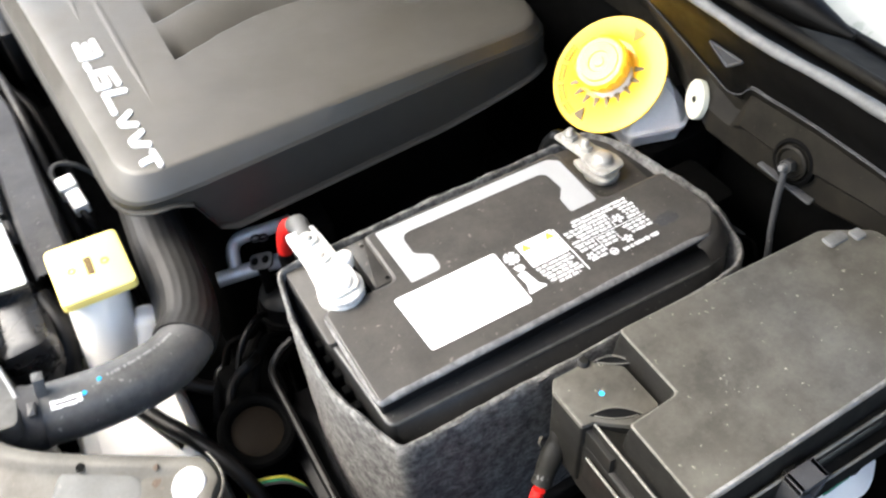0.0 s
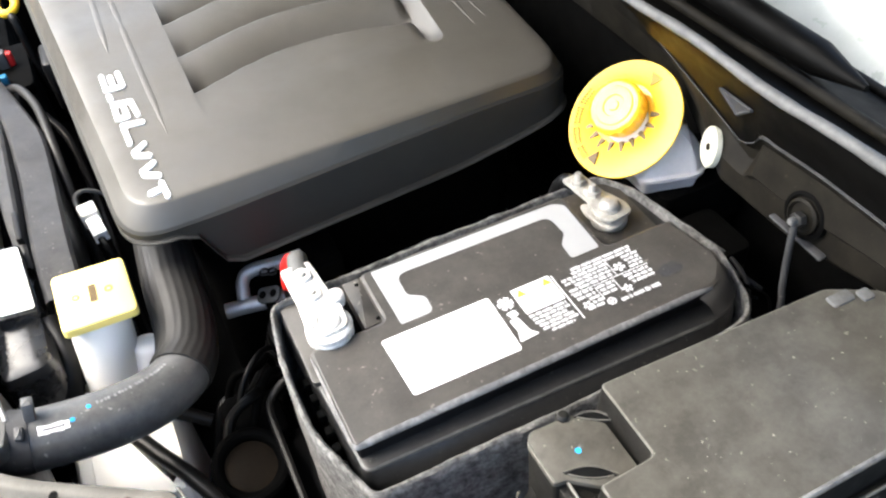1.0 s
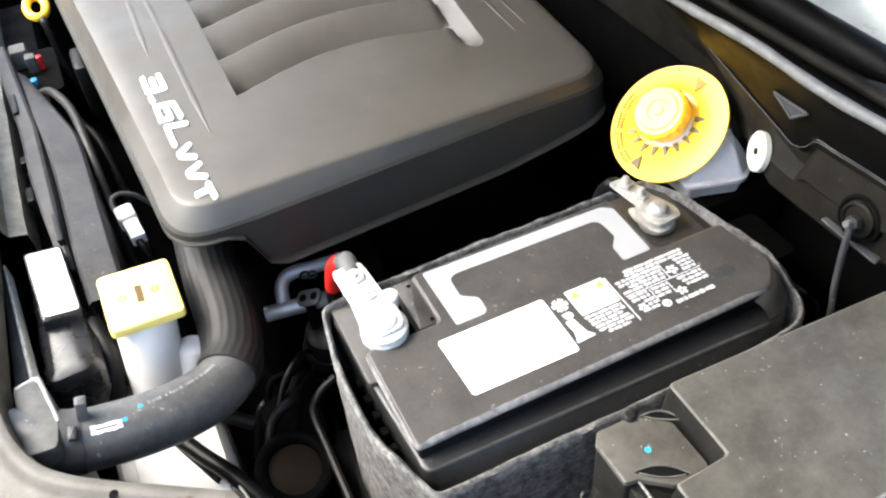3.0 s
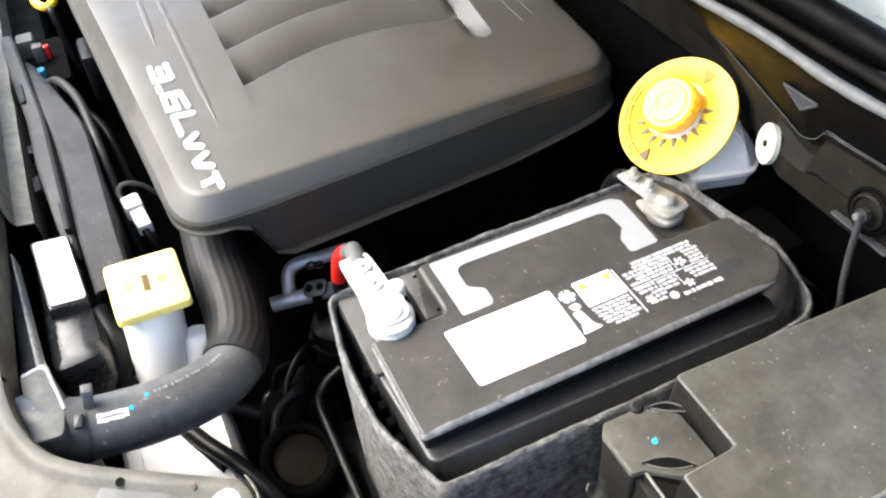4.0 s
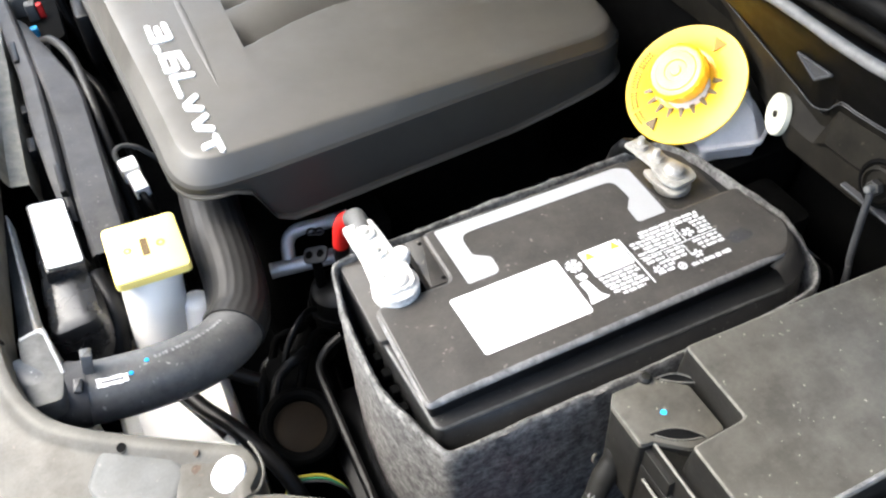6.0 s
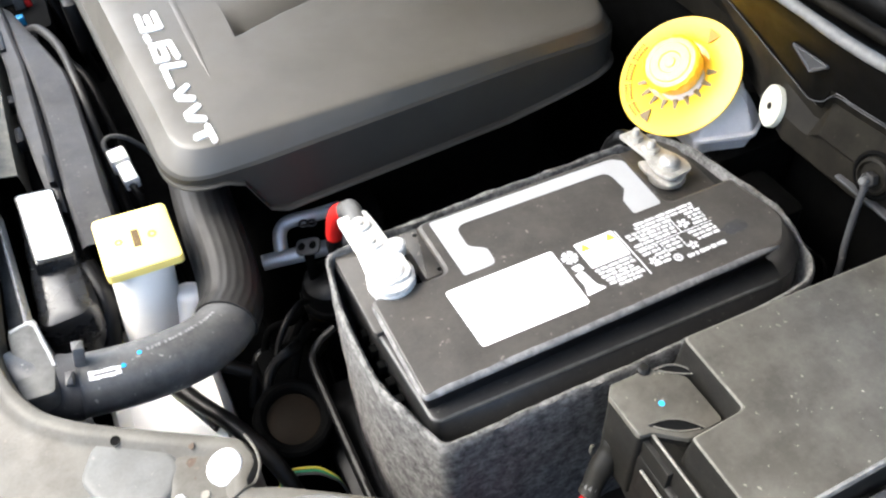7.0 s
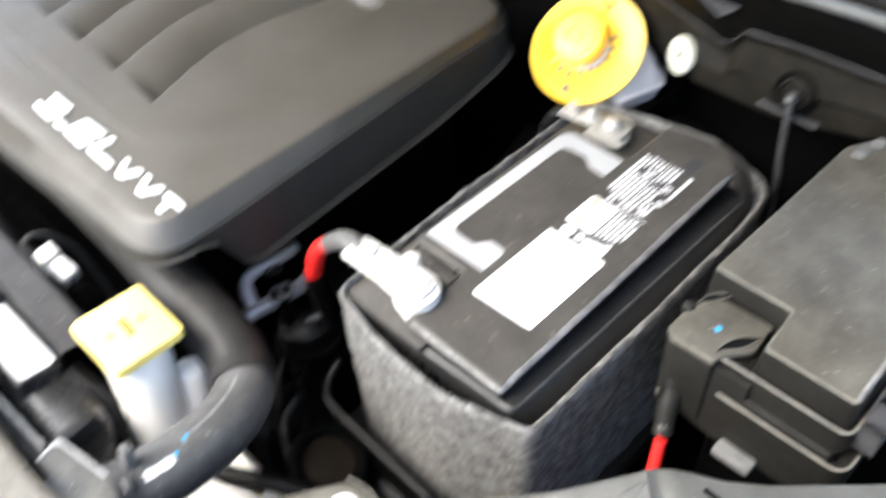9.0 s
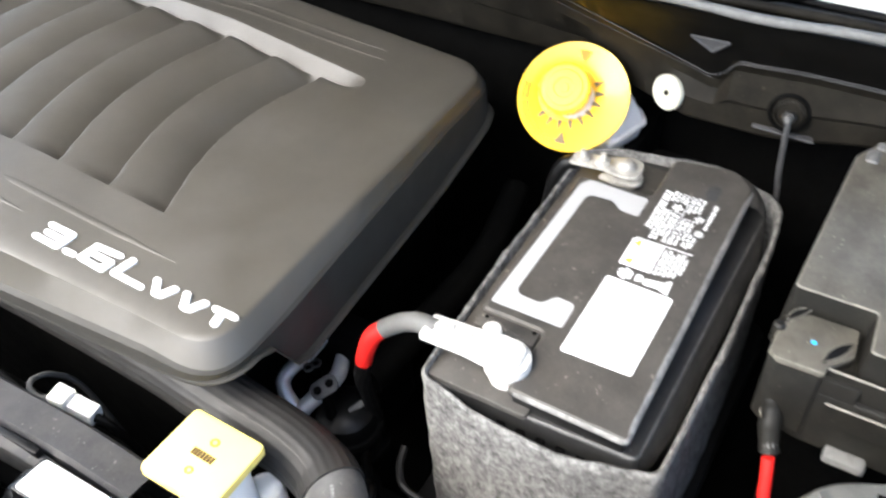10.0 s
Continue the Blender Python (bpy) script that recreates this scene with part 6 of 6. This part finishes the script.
box(bm, -0.13, -0.07, 0.10, 0.18, 0.52, 0.695, 0.012, 0.006)
part("mount", bm, M_VOID, clutter)

# ---- cowl ----
cowl = thing("cowl_panel", (0.33, 0.2, 0.88), "dusty dark cowl panel with an ivory plug", "cowl panel")


def ease(v, a, b):
    u = max(0.0, min(1.0, (v - a) / (b - a)))
    return u * u * (3 - 2 * u)


def back(y):
    """The cowl runs obliquely back behind the brake reservoir."""
    return 0.42 * (max(0.018, min(0.15, y)) - 0.041)


def lip(y):
    """Front edge of the cowl trim."""
    return 0.284 - 0.03 * min(0.15, max(-0.22, y))


def bulge(y):
    """0 beside the brake reservoir, 1 towards the fender, where the panel bulges up."""
    return ease(-y, 0.004, 0.020)


def foot(y):
    """Lower edge of the cowl, higher towards the fender."""
    return 0.9050 + 0.020 * ease(-y, 0.05, 0.17)


def line_a(y):
    """Lower crease: it climbs beside the reservoir and runs level along the bulge."""
    k = bulge(y)
    yy = max(0.0, min(0.30, y))
    z1 = 0.979 + 0.004 * ease(-y, 0.02, 0.09) - 0.010 * ease(-y, 0.14, 0.21)
    return Vector((0.3235 + 0.10 * yy, y, 0.9500 + 0.185 * yy)).lerp(Vector((0.3090, y, z1)), k)


def line_b(y):
    """Upper crease, which meets the lower one at the bulge."""
    k = bulge(y)
    yy = max(0.0, min(0.20, y))
    return Vector((0.3120, y, 0.9600 + 0.285 * yy)).lerp(line_a(y) + Vector((-0.0015, 0, 0.0030)), k)


def seal_z(y):
    return 1.0385 + 0.0015 * math.sin(y * 40) - 0.016 * ease(-y, 0.155, 0.21)


ROWS_Y = [-0.50 + 1.5 * k / 240 for k in range(241)]
bm = B()
rg = []
for y in ROWS_Y:
    pa, k = line_a(y), bulge(y)
    z0 = foot(y)
    rg.append([(0.350 + back(y), y, z0 - 0.010), (0.329 + back(y), y, z0 - 0.001), (0.327 + back(y), y, z0 + 0.002), (0.3255 + back(y) * 0.9, y, z0 + 0.4 * (pa.z - z0) - 0.002), (0.3245 + back(y) * 0.8 - 0.004 * k, y, z0 + 0.4 * (pa.z - z0) + 0.003),
               (pa.x + 0.002 + 0.006 * k, y, pa.z - 0.012), (pa.x + 0.0006, y, pa.z - 0.0012), (pa.x - 0.0002, y, pa.z + 0.0006)])
skin(bm, rg, close=False)
part("lower_panel", bm, M_COWL, cowl, "dusty brown-black lower panel", angle=24)
bm = B()
rg = []
for y in ROWS_Y:
    pa, pb = line_a(y), line_b(y)
    rg.append([(pa.x - 0.0004, y, pa.z), (pb.x + 0.0008, y, pb.z - 0.0012), (pb.x, y, pb.z)])
skin(bm, rg, close=False)
part("middle_panel", bm, M_COWL, cowl, "narrow dusty step between two creases", angle=20)
bm = B()
rg = []
for y in ROWS_Y:
    pb = line_b(y)
    zt = max(0.9975, pb.z + 0.006)
    rg.append([(pb.x + 0.001, y, pb.z - 0.0005), (pb.x + 0.0005, y, pb.z + 0.0012), (0.3045, y, zt), (0.296, y, 1.0165), (lip(y) + 0.007, y, 1.027), (lip(y) + 0.006, y, 1.031), (0.335, y, 1.024), (0.385, y, 1.006)])
skin(bm, rg, close=False)
up = part("upper_panel", bm, M_COWLUP, cowl, "black plastic cowl trim", angle=30)
for nm, line in (("lower_crease", line_a), ("upper_crease", line_b)):
    bm = B()
    tube(bm, [line(y) + Vector((-0.0006, 0, 0.0002)) for y in ROWS_Y[20:120:2]], 0.0005, 6, 2)
    part(nm, bm, M_GREY, cowl, "thin pale crease")
bm = B()
tube(bm, [(lip(y) + 0.001, y, seal_z(y)) for y in ROWS_Y[::5]], 0.0042, 12, 4, ridge=lambda i, n: 1.0 + 0.08 * math.sin(i * 0.9) * math.sin(i * 0.37))
part("seal", bm, M_SEAL, cowl, "dusty grey rubber seal")
bm = B()
tube(bm, [(lip(y) + 0.034, y, 1.031) for y in ROWS_Y[::24]], 0.0045, 12, 5)
part("rubber_lip", bm, M_COWL, cowl, "dusty brown rubber lip")
bm = B()
tube(bm, [(0.345, -0.068 + 1.05 * k / 8, 1.0350) for k in range(9)], 0.0130, 16, 3, ridge=lambda i, n: math.sqrt(max(0.04, 1 - max(0.0, 1 - i / 1.2) ** 2)))
part("rubber_bar", bm, M_COWLUP, cowl, "thick black rubber bar with a rounded end")
bm = B()
tube(bm, [(0.384, y, 1.0085) for y in ROWS_Y[::24]], 0.0045, 12, 5)
part("glass_trim", bm, M_COWLUP, cowl, "grey windshield trim")
bm = B()
tri3 = [Vector((0.3020, 0.0205, 0.9995)), Vector((0.3015, -0.0145, 1.0005)), Vector((0.3030, 0.0, 0.9880))]
for p, q in zip(tri3, tri3[1:] + tri3[:1]):
    tube(bm, [p, p.lerp(q, 0.5), q], 0.0013, 8, 3)
off = Vector((0.012, 0, -0.003))
skin(bm, [[p + off for p in tri3], [p for p in tri3]], cap1=True)
part("embossed_triangle", bm, M_GREY, up, "embossed triangle")
bm = B()
lathe(bm, [(0.0175, -0.004), (0.0175, 0.0005), (0.0160, 0.0018), (0.005, 0.0015), (0.0040, 0.0008), (0.0, 0.0008)], toward((0.3205, 0.0395, 0.9235), (-0.89, 0.41, 0.18)), 32)
plug = part("plug", bm, M_PLUG, cowl, "ivory plastic plug")
bm = B()
ngon_disc(bm, (0.3195, 0.0399, 0.9238), 0.0028, 0.0012, (-0.89, 0.41, 0.18), 16)
part("plug_centre", bm, M_COWL, plug)
stud = thing("cable_stud", (0.31, -0.075, 0.90), "dusty steel stud and strut on a bracket under the cowl", "stud")
bm = B()
lathe(bm, [(0.019, -0.012), (0.019, 0.0), (0.0165, 0.0012), (0.0150, 0.0004), (0.0130, -0.005), (0.0, -0.006)], toward((0.3125, -0.0750, 0.9400), (-1, 0, 0.15)), 26)
part("socket", bm, M_VOID, stud, "round dark socket")
bm = B()
lathe(bm, [(0.0135, -0.004), (0.0140, 0.0), (0.0120, 0.0014), (0.0105, -0.001)], toward((0.3100, -0.0750, 0.9402), (-1, 0, 0.15)), 24)
part("socket_ring", bm, M_COWL, stud)
bm = B()
nut(bm, (0.3080, -0.0765, 0.9400), 0.0062, 0.006, (-1, 0, 0.2))
part("nut", bm, M_CORR, stud)
bm = B()
lathe(bm, [(0.0030, 0.0), (0.0030, 0.0100), (0.0022, 0.0110)], toward((0.3075, -0.0765, 0.9402), (-1, 0, 0.2)), 12)
part("threaded_end", bm, M_GREYBOOT, stud, "worn threaded end")
bm = B()
prism(bm, rounded([(0.3105, -0.046, 0.001), (0.3160, -0.046, 0.001), (0.3170, -0.100, 0.001), (0.3090, -0.102, 0.002)], 3), 0.9170, 0.9186, 0.0006)
part("bracket", bm, M_GREY, stud, "thin dusty bracket ledge")
bm = B()
tube(bm, [(0.3035, -0.0770, 0.9390), (0.3025, -0.0775, 0.9320), (0.3025, -0.0790, 0.910), (0.3040, -0.0815, 0.875), (0.3060, -0.0850, 0.84), (0.31, -0.09, 0.70), (0.31, -0.09, 0.52)], 0.0027, 10)
part("strut", bm, M_GREY, stud, "dusty grey strut")
# opaque pane, its sky reflection put into the base colour
bm = B()
rg = []
for k in range(5):
    y = -1.0 + 2.4 * k / 4
    rg.append([(0.386, y, 1.004), (0.390, y, 1.009), (1.25, y, 1.52)])
skin(bm, rg, close=False)
solid("windshield", bm, M_GLASS, "windshield glass with the sky's reflection painted pale", "windshield", "structure")
